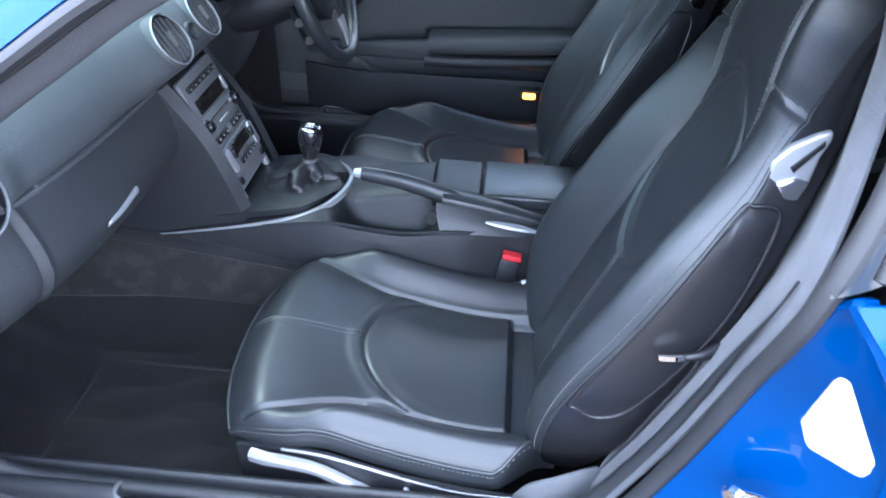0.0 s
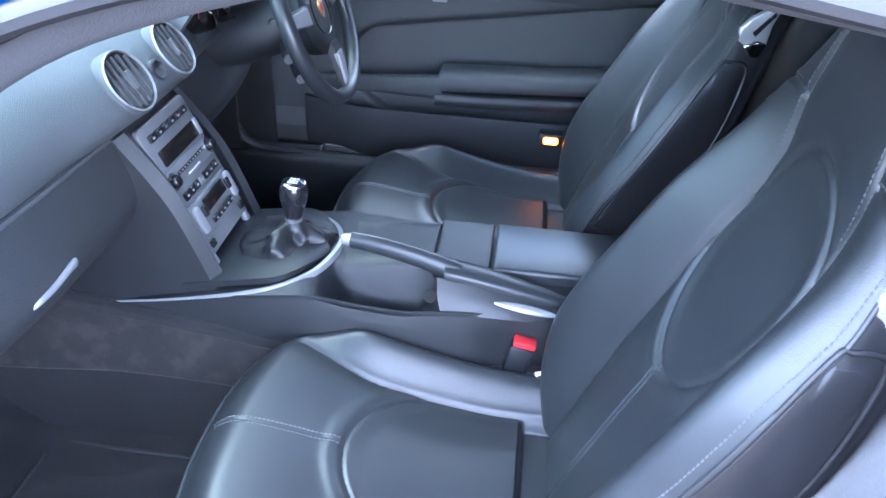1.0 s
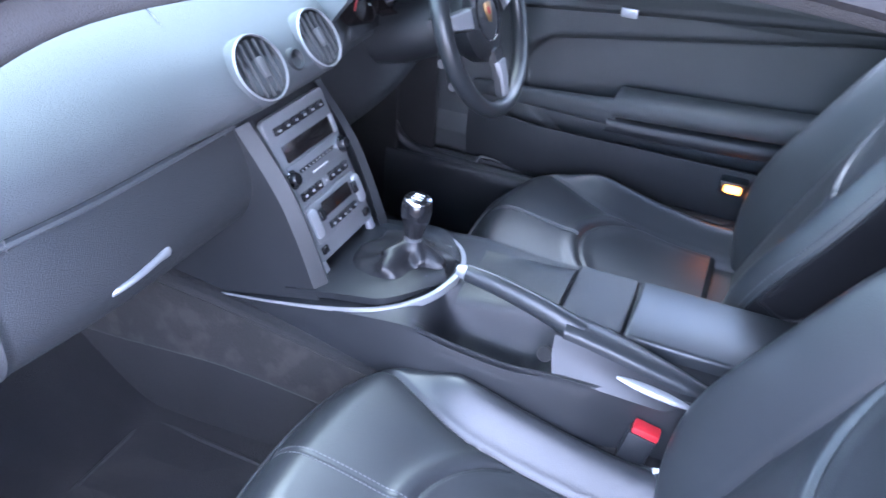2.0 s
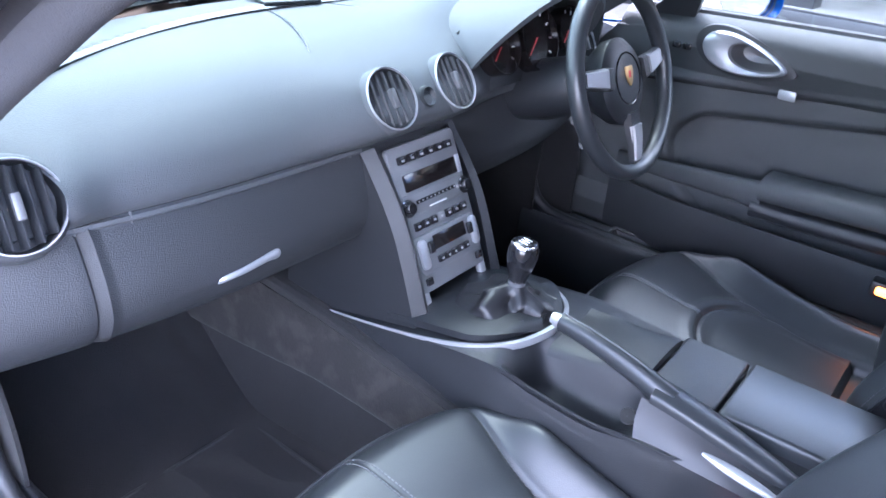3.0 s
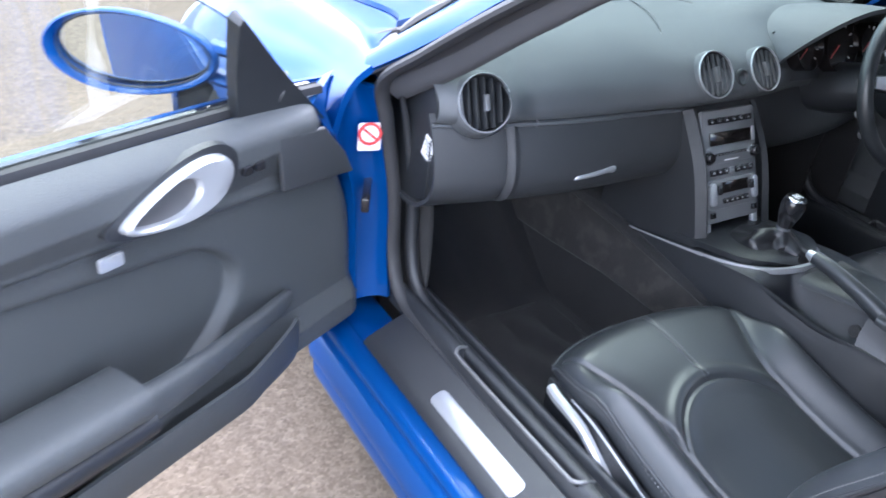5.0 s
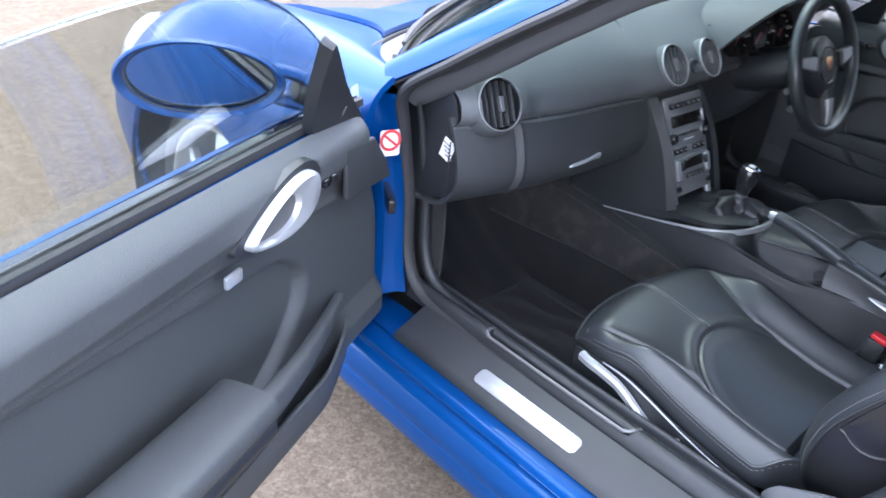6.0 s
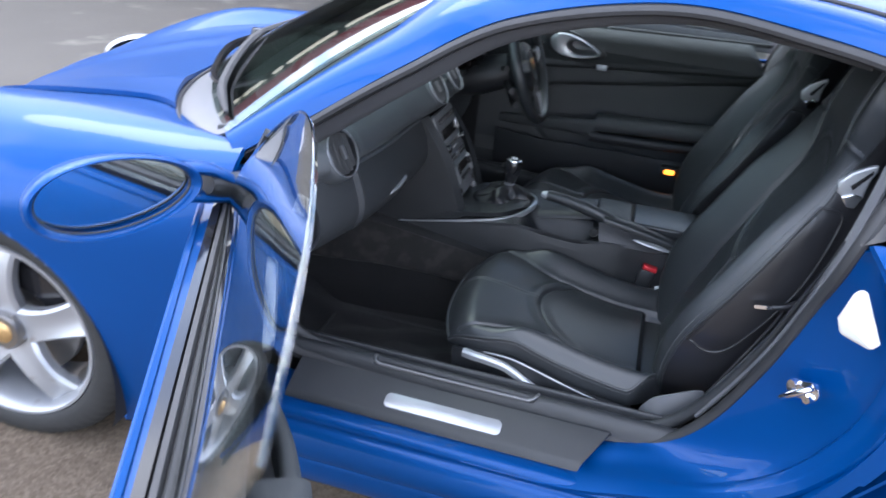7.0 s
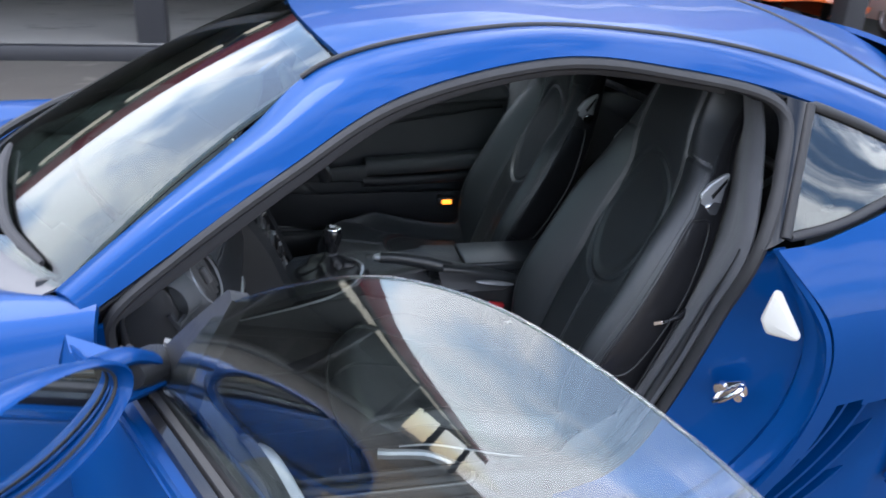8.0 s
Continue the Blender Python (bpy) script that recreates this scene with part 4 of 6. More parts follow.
part("cabin_floor", floor_pan(), CARPET, car, "black carpeted floor")


def kick():
    return thick(grid([[(x, -0.665 + 0.02 * math.sin((z - 0.2) * 6), z) for z in np.linspace(0.2, 0.80, 20)] for x in np.linspace(0.32, 0.745, 16)]), 0.006)


both("kick_panel", kick, CARPET, car)
part("kick_panel", thick(grid([[(x, 0.688, z) for z in np.linspace(0.2, 0.92, 16)] for x in np.linspace(0.40, 0.83, 14)]), 0.005), CARPET, car)


def tunnel():
    out = []
    for x in np.linspace(0.35, 1.75, 60):
        w = 0.152 + 0.03 * max(0, (0.8 - x) / 0.45)
        zs = min(0.530, max(0.458, 0.508 - 0.13 * (x - 0.8)))
        half = [(x, -w - 0.030, 0.20), (x, -w - 0.014, 0.34), (x, -w - 0.002, zs - 0.03), (x, -w + 0.005, zs - 0.004), (x, -w + 0.03, zs - 0.002)]
        out.append(curve(half + [(x, 0, zs - 0.01)] + [(a, -b, c) for a, b, c in half[::-1]], 60))
    return thick(grid(out), 0.005)


part("tunnel_carpet", tunnel(), CARPET, car, "dark carpet over the tunnel")


def tunnel_trim():
    """A strip of brushed hide along the top of the tunnel's side, with a rolled lower edge."""
    out = []
    for x in np.linspace(0.42, 1.45, 60):
        w = 0.152 + 0.03 * max(0, (0.8 - x) / 0.45)
        zs = min(0.530, max(0.458, 0.508 - 0.13 * (x - 0.8)))
        low = 0.368 + 0.006 * math.sin(9 * x)
        out.append(curve([(x, -w - 0.004, zs - 0.020), (x, -w - 0.012, zs - 0.05), (x, -w - 0.020, 0.5 * (zs + low) - 0.03), (x, -w - 0.023, low + 0.010), (x, -w - 0.021, low), (x, -w - 0.010, low - 0.006)], 24))
    return thick(grid(out), 0.003)


both("tunnel_trim", tunnel_trim, SUEDE, car, "brown-black brushed trim along the tunnel")


def bulkhead():
    out = []
    for y in np.linspace(-0.72, 0.72, 30):
        out.append(curve([(1.80, y, 0.21), (1.93, y, 0.45), (2.02, y, 0.75), (2.04, y, 0.86), (2.10, y, 0.90), (2.40, y, 0.93), (2.75, y, 0.95)], 40))
    return thick(grid(out), 0.008)


part("rear_bulkhead", bulkhead(), CARPET, car)


def rear_side():
    out = []
    for x in np.linspace(1.72, 2.35, 30):
        k = (x - 1.72) / 0.63
        out.append(curve([(x, -0.70, 0.20), (x, -0.71, 0.5), (x, -0.715, 0.75), (x, -0.70, 0.93), (x, -0.63, 1.07 - 0.06 * k), (x, -0.56, 1.21 - 0.14 * k)], 24))
    a = np.array(out)
    keep = np.ones((29, 23), bool)
    x, z = (a[:-1, :-1, 0] + a[1:, 1:, 0]) / 2, (a[:-1, :-1, 2] + a[1:, 1:, 2]) / 2
    keep &= ~((x > 1.90) & (x < 2.17) & (z > 0.97) & (z < 1.14 - 0.35 * (x - 1.95)))
    keep &= ~((x < 1.80) & (z < 0.9)) & ~((x < 1.93) & (z > 0.86))
    return thick(grid(a, keep=keep), 0.006)


both("rear_side_trim", rear_side, LINER, car)
part("luggage_rail", sweep(curve([(2.03, -0.60, 0.90), (2.03, -0.58, 0.97), (2.03, 0, 0.985), (2.03, 0.58, 0.97), (2.03, 0.60, 0.90)], 40), 0.011), SATIN, car, "dark luggage retaining bar behind the seats")


def b_trim():
    a = curve([(1.64, -0.690, 0.47), (1.715, -0.695, 0.62), (1.765, -0.715, 0.78), (1.79, -0.752, 0.93), (1.84, -0.66, 1.08), (1.85, -0.61, 1.16)], 40)
    m = a + np.array((0.022, 0.095, 0.0))
    b = a + np.array((0.085, 0.230, 0.01))
    sheet = np.concatenate([rule(a, m, 10, (-0.012, -0.010, 0)), rule(m, b, 10, (0, -0.014, 0))[:, 1:]], 1)
    u = np.linspace(0, 1, 40)[:, None]
    sheet[..., 1] += 0.004 * np.sin(9 * u + 14 * sheet[..., 0]) * np.sin(math.pi * np.linspace(0, 1, 19))[None]
    return thick(grid(sheet), 0.005)


both("pillar_lining", b_trim, FELT, car, "dark grey lining behind the door opening")
both("seat_belt", lambda: thick(grid(rule(curve([(1.90, -0.645, 1.04), (1.875, -0.60, 0.99), (1.86, -0.575, 0.965)], 10), curve([(1.94, -0.625, 1.03), (1.915, -0.58, 0.98), (1.90, -0.56, 0.955)], 10), 4)), 0.0015), RUBBER, car)

def floor_mat(x0, x1, y0, y1):
    """A carpet mat that lies unevenly, its pile brushed in broad bands."""
    out = []
    for u in np.linspace(0, 1, 70):
        row = []
        for v in np.linspace(0, 1, 70):
            x, y = x0 + u * (x1 - x0), y0 + v * (y1 - y0)
            lift = min(1.0, 12 * min(u, 1 - u), 12 * min(v, 1 - v))
            row.append((x, y, 0.2275 + lift * (0.0032 * math.sin(58 * y - 22 * x) + 0.0015 * math.sin(23 * x + 31 * y))))
        out.append(row)
    return thick(grid(out), 0.008)


fm = part("floor_mat", floor_mat(0.68, 1.10, -0.605, -0.225), CARPET)
tagged(fm, "black carpet mat in the passenger footwell", "floor mat")
part("mat_edge", sweep([((0.89 + a), (-0.415 + b), 0.2262) for a, b in rounded(0.425, 0.385, 0.04)], 0.0045, True), RUBBER, fm)
for i in range(9):
    part("bar", box((0.006, 0.010, 0.001), (1.075, -0.50 + 0.014 * i, 0.2272), 0), THREAD, fm)
fm2 = part("floor_mat", floor_mat(0.68, 1.10, 0.225, 0.605), CARPET)
tagged(fm2, "black carpet mat in the driver's footwell", "floor mat")


# ---- seats ----
def cushion_seam(x):
    """Where the seam of a thigh bolster runs, out from the middle: the bolster grows out of the front corner."""
    return 0.204 - 0.060 * smooth(0.01, 0.26, x)


def cushion_half(x):
    return 0.222 + 0.014 * smooth(0.0, 0.12, x)


def cushion_edge(x):
    """Half the width of the cushion, drawn in at the front corners and beside the backrest."""
    return cushion_half(x) * (1 - 0.07 * np.clip(1 - x / 0.06, 0, 1) ** 2) - 0.055 * smooth(0.445, 0.53, x)


def cushion_top(x, y):
    """Height of the cushion over its base: x from the front edge, y from the middle."""
    a = np.abs(y)
    s = cushion_seam(x)
    z = 0.281 - 0.066 * smooth(0.03, 0.46, x) + 0.004 * np.cos(y * 12)
    # bolsters, full along their crest and rolled over at the outer edge
    z = z + (0.034 + 0.008 * np.sin(np.pi * np.clip(x / 0.46, 0, 1))) * smooth(0, 1, (a - s) / 0.062) * smooth(0.02, 0.20, x) - (0.024 + 0.013 * smooth(0.05, 0.30, x)) * np.clip((a - 0.198) / (cushion_half(x) - 0.198), 0, 1) ** 2.2
    # rolled front edge
    z = z - 0.052 * np.clip(1 - x / 0.075, 0, 1) ** 2.3
    # padding that swells between the seams
    e = (a - s) / 0.0042
    z = z - 0.0065 * np.exp(-(e**2)) * (x > 0.02) - 0.004 * np.exp(-(((a - s) / 0.018) ** 2))
    d = np.where(x < 0.384, np.hypot(x - 0.384, y * 1.10) - 0.170, a * 1.10 - 0.170)
    on = 1 - smooth(-0.012, 0.002, a - s)
    z = z + on * (-0.0055 * np.exp(-((d / 0.0042) ** 2)) + 0.0045 * np.exp(-(((d - 0.017) / 0.013) ** 2)) - 0.006 * (1 - smooth(-0.035, 0.004, d)))
    # the middle stops short of the backrest, the bolsters run on beside it
    z = z - 0.022 * smooth(0.462, 0.476, x) * on
    # seam from the front edge to the insert
    z = z - 0.0022 * np.exp(-((y / 0.003) ** 2)) * smooth(0.215, 0.205, x)
    return z


skirt_foot = keyed((0.0, 0.05, 0.11, 0.17, 0.22, 0.29, 0.38, 0.46, 0.545), (0.205, 0.214, 0.225, 0.230, 0.218, 0.199, 0.177, 0.171, 0.170))


def cushion_place(x, y):
    """A place on the cushion; its front edge is bowed in plan."""
    return np.stack([x - 0.022 + 0.050 * (np.abs(y) / 0.235) ** 2.6 * (1 - smooth(0.0, 0.30, x)), y, cushion_top(x, y)], -1)


back_half = keyed((-0.03, 0.02, 0.10, 0.22, 0.34, 0.45, 0.54, 0.60, 0.645, 0.69, 0.75, 0.81, 0.86), (0.180, 0.212, 0.236, 0.245, 0.243, 0.232, 0.214, 0.194, 0.164, 0.143, 0.134, 0.124, 0.096))
back_seam = keyed((-0.03, 0.26, 0.44, 0.54, 0.60, 0.66, 0.72, 0.80, 0.86), (0.122, 0.122, 0.118, 0.110, 0.112, 0.102, 0.094, 0.088, 0.082))
back_mid = keyed((-0.03, 0.05, 0.20, 0.40, 0.54, 0.62, 0.68, 0.76, 0.86), (-0.004, 0.001, 0.006, 0.006, 0.010, 0.036, 0.050, 0.056, 0.050))
back_rise = keyed((-0.03, 0.03, 0.10, 0.30, 0.42, 0.49, 0.55, 0.60, 0.65, 0.86), (0.012, 0.046, 0.068, 0.064, 0.054, 0.043, 0.026, 0.008, 0.0, 0.0))
back_drop = keyed((-0.03, 0.10, 0.40, 0.50, 0.58, 0.66, 0.75, 0.86), (0.022, 0.028, 0.034, 0.030, 0.022, 0.050, 0.066, 0.066))
shell_deep = keyed((-0.03, 0.40, 0.50, 0.58, 0.66, 0.78, 0.86), (0.066, 0.066, 0.056, 0.046, 0.042, 0.036, 0.026))


def oval(y, h):
    """Distance outside the oval insert of the backrest."""
    return (np.hypot(y / 0.114, (h - 0.428) / 0.160) - 1) * 0.12


def back_surface(A, H):
    """Places on the front of the backrest: A across from -1 to 1, H up it."""
    A, H = np.asarray(A, float), np.asarray(H, float)
    half, a = back_half(H), np.abs(A)
    y = A * half
    s = back_seam(H)
    f = back_mid(H) + back_rise(H) * smooth(s / half - 0.05, 0.88, a) ** 0.8
    f = f - back_drop(H) * np.clip((a - 0.80) / 0.20, 0, 1) ** 2.2 - 0.05 * np.clip((H - 0.79) / 0.07, 0, 1) ** 2
    f = f - 0.0060 * np.exp(-(((np.abs(y) - s) / 0.0042) ** 2)) * (H < 0.84) - 0.003 * np.exp(-(((np.abs(y) - s) / 0.016) ** 2))
    d = oval(y, H)
    f = f - 0.0055 * np.exp(-((d / 0.0042) ** 2)) + 0.003 * 0.4 * np.exp(-(((d - 0.013) / 0.009) ** 2)) * (np.abs(y) < s) - 0.005 * (1 - smooth(-0.03, 0.002, d))
    f = f - 0.0022 * np.exp(-((y / 0.003) ** 2)) * (H < 0.27)
    # seam across the foot of the headrest, outside its side seams
    f = f - 0.004 * np.exp(-(((H - 0.612) / 0.0035) ** 2)) * (np.abs(y) > s)
    return np.stack([-f, y, H], -1)


def stitches(row, along, fine=0.0042):
    """A run of single stitches through the places of a row, each laid along the line."""
    step = np.gradient(row, axis=0)
    bits = []
    for at, d in zip(row, step):
        d = d / np.linalg.norm(d)
        bits.append(box((0.0014, 0.0014, fine), tuple(at + np.array(along) * 0.0005), 0, turn=Vector((0, 0, 1)).rotation_difference(Vector(d)).to_matrix().to_4x4()))
    return join(*bits)


def seat(inner):
    """A one-piece sports seat with its buckle on the inner side, built about the middle of its base, front edge at x = 0."""
    root = part("seat", box((0.38, 0.36, 0.10), (0.26, 0, 0.065), 0.02), PLASTIC, car, "black leather sports seat with grey stitching")
    X, K = np.meshgrid(np.linspace(0, 0.545, 220), np.linspace(-1, 1, 190), indexing="ij")
    Y = K * cushion_edge(X)
    part("cushion", grid(cushion_place(X, Y)), LEATHER, root)
    # skirt below the rolled edge
    n = 46
    xs = np.linspace(0.545, 0.0, n)
    ys = cushion_edge(xs)
    loop = [(x, -y) for x, y in zip(xs, ys)] + [(0.0, y) for y in np.linspace(-ys[-1], ys[-1], 40)[1:-1]] + [(x, y) for x, y in zip(xs[::-1], ys[::-1])]
    loop = np.array(loop)
    hi = cushion_place(loop[:, 0], loop[:, 1]) + np.array((0, 0, 0.002))
    low = hi.copy()
    low[:, 2] = skirt_foot(loop[:, 0])
    low[:, 1] *= 0.985
    low[:, 0] += 0.012 * (loop[:, 0] < 0.02)
    mid = (hi + low) / 2
    mid[:, 1] *= 1.012
    mid[:, 0] -= 0.006 * (loop[:, 0] < 0.02)
    part("cushion_side", thick(grid([curve([tuple(a), tuple(b), tuple(c)], 9) for a, b, c in zip(hi, mid, low)]), 0.004), LEATHER, root)
    part("piping", sweep(hi + np.array((0, 0, 0.0008)), 0.0028), LEATHER, root)
    below = hi + (mid - hi) * 0.28 + np.sign(loop[:, 1:2]) * np.array((0, 0.0012, 0))
    part("stitching", stitches(curve([tuple(q) for q in below[:n]], 74), (0, -1, 0)), THREAD, root)
    part("stitching", stitches(curve([tuple(q) for q in below[-n:]], 74), (0, 1, 0)), THREAD, root)
    for o in (-0.0055, 0.0055):
        x = np.linspace(0.016, 0.205, 30)
        part("stitching", stitches(cushion_place(x, np.full(30, o)), (0, 0, 1)), THREAD, root)
    # backrest, in its own leaning frame: x back, y across, z up the back
    lean_m = Matrix.Translation((0.498, 0, 0.225)) @ Matrix.Rotation(radians(23.5), 4, "Y")
    A, H = np.meshgrid(np.sin(np.linspace(-1, 1, 190) * math.pi / 2) * 0.45 + np.linspace(-1, 1, 190) * 0.55, np.linspace(-0.03, 0.86, 250), indexing="ij")
    part("backrest", moved(grid(back_surface(A, H)), lean_m), LEATHER, root)
    rows = []
    for o in (-0.0055, 0.0055):
        h = np.linspace(0.05, 0.264, 34)
        rows.append(back_surface(o / back_half(h), h))
    for s in (-1, 1):
        for o in (-0.008, 0.008):
            h = np.linspace(0.545, 0.80, 44)
            rows.append(back_surface(s * (back_seam(h) + o) / back_half(h), h))
        rows.append(back_surface(s * np.linspace(0.72, 0.97, 9), np.full(9, 0.620)))
        h = np.linspace(0.0, 0.60, 96)
        rows.append(back_surface(np.full(96, s * 0.972), h))
    for row in rows:
        part("stitching", moved(stitches(row, (-1, 0, 0), 0.0040), lean_m), THREAD, root)

    # hard shell: flat sides behind the welt, rounded round the back
    def shell_line(h):
        w, r = float(back_half(h)), float(shell_deep(h))
        e = float(back_surface(np.array([1.0]), np.array([h]))[0, 0])
        half = [(e, w, h), (e + 0.012, w + 0.002, h), ((e + r) / 2, w + 0.001, h), (r - 0.012, w * 0.985, h), (r + 0.006, w * 0.93, h), (r + 0.022, w * 0.60, h)]
        return half + [(r + 0.028, 0, h)] + [(x, -y, z) for x, y, z in half[::-1]]

    def side_y(b, h):
        q = curve(shell_line(h), 78)[:40]
        return float(np.interp(b, q[:, 0], q[:, 1]))

    part("seat_shell", moved(grid([curve(shell_line(h), 78) for h in np.linspace(-0.03, 0.858, 70)]), lean_m), SHELL, root, "satin black seat back shell")
    for s in (-1, 1):
        w = [(float(back_surface(np.array([1.0]), np.array([h]))[0, 0]), s * (float(back_half(h)) + 0.0012), h) for h in np.linspace(-0.02, 0.64, 90)]
        part("piping", moved(sweep(w, 0.0026, up=(0, 1, 0)), lean_m), LEATHER, root)
        outline = curve([(-0.044, 0.170), (-0.030, 0.345), (-0.020, 0.490), (-0.008, 0.511), (0.022, 0.516), (0.038, 0.472), (0.052, 0.380), (0.050, 0.295), (0.034, 0.186), (0.006, 0.150), (-0.030, 0.150)], 100, True)
        mid_o = outline.mean(0)
        for name, size, k, stuff in (("side_panel_lip", 0.0030, 1.0, SHELL), ("side_panel_line", 0.0014, 0.90, PLASTIC)):
            ring = [(b, s * (side_y(b, h) + 0.0015), h) for b, h in mid_o + (outline - mid_o) * k]
            part(name, moved(sweep(ring, size, True, up=(0, 1, 0)), lean_m), stuff, root)
        fan = [[mid_o + (q - mid_o) * k for k in (0.99, 0.93, 0.90, 0.7, 0.4, 0.01)] for q in outline]
        part("side_panel", moved(grid([[(q[0], s * (side_y(q[0], q[1]) + (0.0015, 0.0010, 0.0030, 0.0034, 0.0036, 0.0036)[i]), q[1]) for i, q in enumerate(r)] for r in fan], wrap_u=True), lean_m), SHELL, root, "satin black inset side panel")
        # belt guide: a silver bezel with its slot and a bright facet below
        gm = lean_m @ Matrix.Translation((0, s * (side_y(0.01, 0.575) - 0.002), 0)) @ Matrix(((1, 0, 0, 0), (0, 0, s, 0), (0, 1, 0, 0), (0, 0, 0, 1)))
        turned = (lambda b: b) if s < 0 else (lambda b: (bmesh.ops.reverse_faces(b, faces=b.faces), b)[1])
        gd = part("belt_guide", turned(moved(plate([(-0.014, 0.545), (-0.022, 0.562), (-0.016, 0.586), (0.000, 0.610), (0.012, 0.622), (0.018, 0.612), (0.020, 0.590), (0.030, 0.560), (0.030, 0.545), (0.008, 0.538)], 0.012, None, 0.004, 3), gm)), SILVER, root, "silver belt guide with a dark slot")
        part("guide_slot", turned(moved(plate([(-0.002, 0.566), (0.006, 0.562), (0.0145, 0.604), (0.0105, 0.610)], 0.0135, None, 0.001), gm)), GLOSS, root)
        part("guide_tongue", turned(moved(plate([(-0.004, 0.542), (0.012, 0.560), (0.028, 0.562), (0.031, 0.536), (0.016, 0.530)], 0.017, None, 0.004, 3), gm)), CHROME, root, "bright belt guide tongue")
        if s == -inner:
            part("release_lever", moved(sweep(curve([(0.004, s * 0.262, 0.292), (0.020, s * 0.266, 0.304), (0.034, s * 0.264, 0.312)], 10), [(-0.002, -0.0035), (0.002, -0.0035), (0.002, 0.0035), (-0.002, 0.0035)]), lean_m), CHROME, root, "small chrome release lever")
            part("lever_stem", moved(sweep(curve([(0.030, s * 0.264, 0.310), (0.048, s * 0.262, 0.322), (0.066, s * 0.250, 0.334)], 8), 0.0065, scale=np.linspace(0.7, 1.4, 8)), lean_m), SHELL, root)
            part("lever_cable", moved(sweep(curve([(0.050, s * 0.258, 0.318), (0.058, s * 0.254, 0.29), (0.062, s * 0.250, 0.20), (0.064, s * 0.246, 0.06)], 24), 0.0032), lean_m), RUBBER, root)
        # side valance, height lever and hinge cover
        top = curve([(0.030, s * 0.218, 0.214), (0.11, s * 0.232, 0.228), (0.17, s * 0.240, 0.233), (0.22, s * 0.243, 0.222), (0.30, s * 0.243, 0.200), (0.44, s * 0.238, 0.174), (0.50, s * 0.232, 0.180)], 30)
        part("seat_valance", thick(grid([top, curve([(0.035, s * 0.222, 0.13), (0.14, s * 0.242, 0.10), (0.30, s * 0.247, 0.085), (0.46, s * 0.244, 0.085), (0.56, s * 0.236, 0.13)], 30), curve([(0.05, s * 0.215, 0.06), (0.14, s * 0.225, 0.03), (0.30, s * 0.23, 0.02), (0.46, s * 0.225, 0.03), (0.56, s * 0.22, 0.06)], 30)]), 0.008 * s), PLASTIC, root)
        if s == -inner:
            part("height_lever", sweep(curve([(0.060, s * 0.250, 0.224), (0.085, s * 0.256, 0.224), (0.112, s * 0.258, 0.223), (0.160, s * 0.259, 0.215), (0.207, s * 0.259, 0.190), (0.242, s * 0.258, 0.168), (0.247, s * 0.256, 0.152)], 40), [(-0.005, -0.008), (0.005, -0.008), (0.007, 0.003), (0.003, 0.008), (-0.005, 0.008)], up=(0, 0, 1), scale=np.linspace(1.15, 0.95, 40)), SILVER, root, "silver seat height lever")
            part("lever_hub", lathe([(0.001, 0.012), (0.022, 0.010), (0.028, 0.0)], 24, Matrix.Translation((0.205, s * 0.238, 0.156)) @ Euler((radians(90 if s < 0 else -90), 0, 0)).to_matrix().to_4x4()), PLASTIC, root)
            part("trim_strip", sweep(curve([(0.105, s * 0.240, 0.229), (0.165, s * 0.248, 0.233), (0.217, s * 0.250, 0.222), (0.288, s * 0.250, 0.201), (0.378, s * 0.248, 0.178), (0.464, s * 0.244, 0.171)], 40), 0.0022), SILVER, root)
            part("seat_knob", sweep(curve([(0.288, s * 0.246, 0.162), (0.291, s * 0.258, 0.168), (0.298, s * 0.258, 0.186)], 8), 0.005), SILVER, root, "small silver recline switch")
        part("hinge_cover", thick(grid([curve([(0.462, s * 0.248, 0.190), (0.478, s * 0.260, 0.228), (0.51, s * 0.264, 0.250), (0.552, s * 0.260, 0.270), (0.572, s * 0.252, 0.270)], 20), curve([(0.466, s * 0.252, 0.150), (0.49, s * 0.266, 0.180), (0.53, s * 0.268, 0.215), (0.56, s * 0.264, 0.246), (0.576, s * 0.252, 0.262)], 20), curve([(0.48, s * 0.244, 0.105), (0.51, s * 0.256, 0.13), (0.55, s * 0.258, 0.18), (0.575, s * 0.256, 0.225), (0.582, s * 0.25, 0.255)], 20)]), 0.006 * s), TITAN, root, "grey plastic backrest hinge cover")
    part("belt_catch_tag", box((0.014, 0.004, 0.026), (0.472, 0.206 * inner, 0.243), 0.001, turn=pose(0, 0, 0, 0, -20, 0)), PAPER, root)
    part("buckle_stalk", box((0.030, 0.018, 0.11), (0.425, 0.234 * inner, 0.215), 0.004, turn=pose(0, 0, 0, 0, 10, 0)), PLASTIC, root)
    part("buckle", box((0.040, 0.026, 0.060), (0.432, 0.234 * inner, 0.256), 0.005, turn=pose(0, 0, 0, 0, 10, 0)), PLASTIC, root)
    part("buckle_button", box((0.038, 0.022, 0.012), (0.440, 0.234 * inner, 0.290), 0.003, turn=pose(0, 0, 0, 0, 10, 0)), RED, root, "red release button")
    return root


SEAT_Z = 0.222
p_seat = seat(1)
p_seat.matrix_local = pose(1.074, -0.368, SEAT_Z)
d_seat = seat(-1)
d_seat.matrix_local = pose(1.100, 0.365, SEAT_Z)
tagged(p_seat, group="seats"), tagged(d_seat, group="seats")


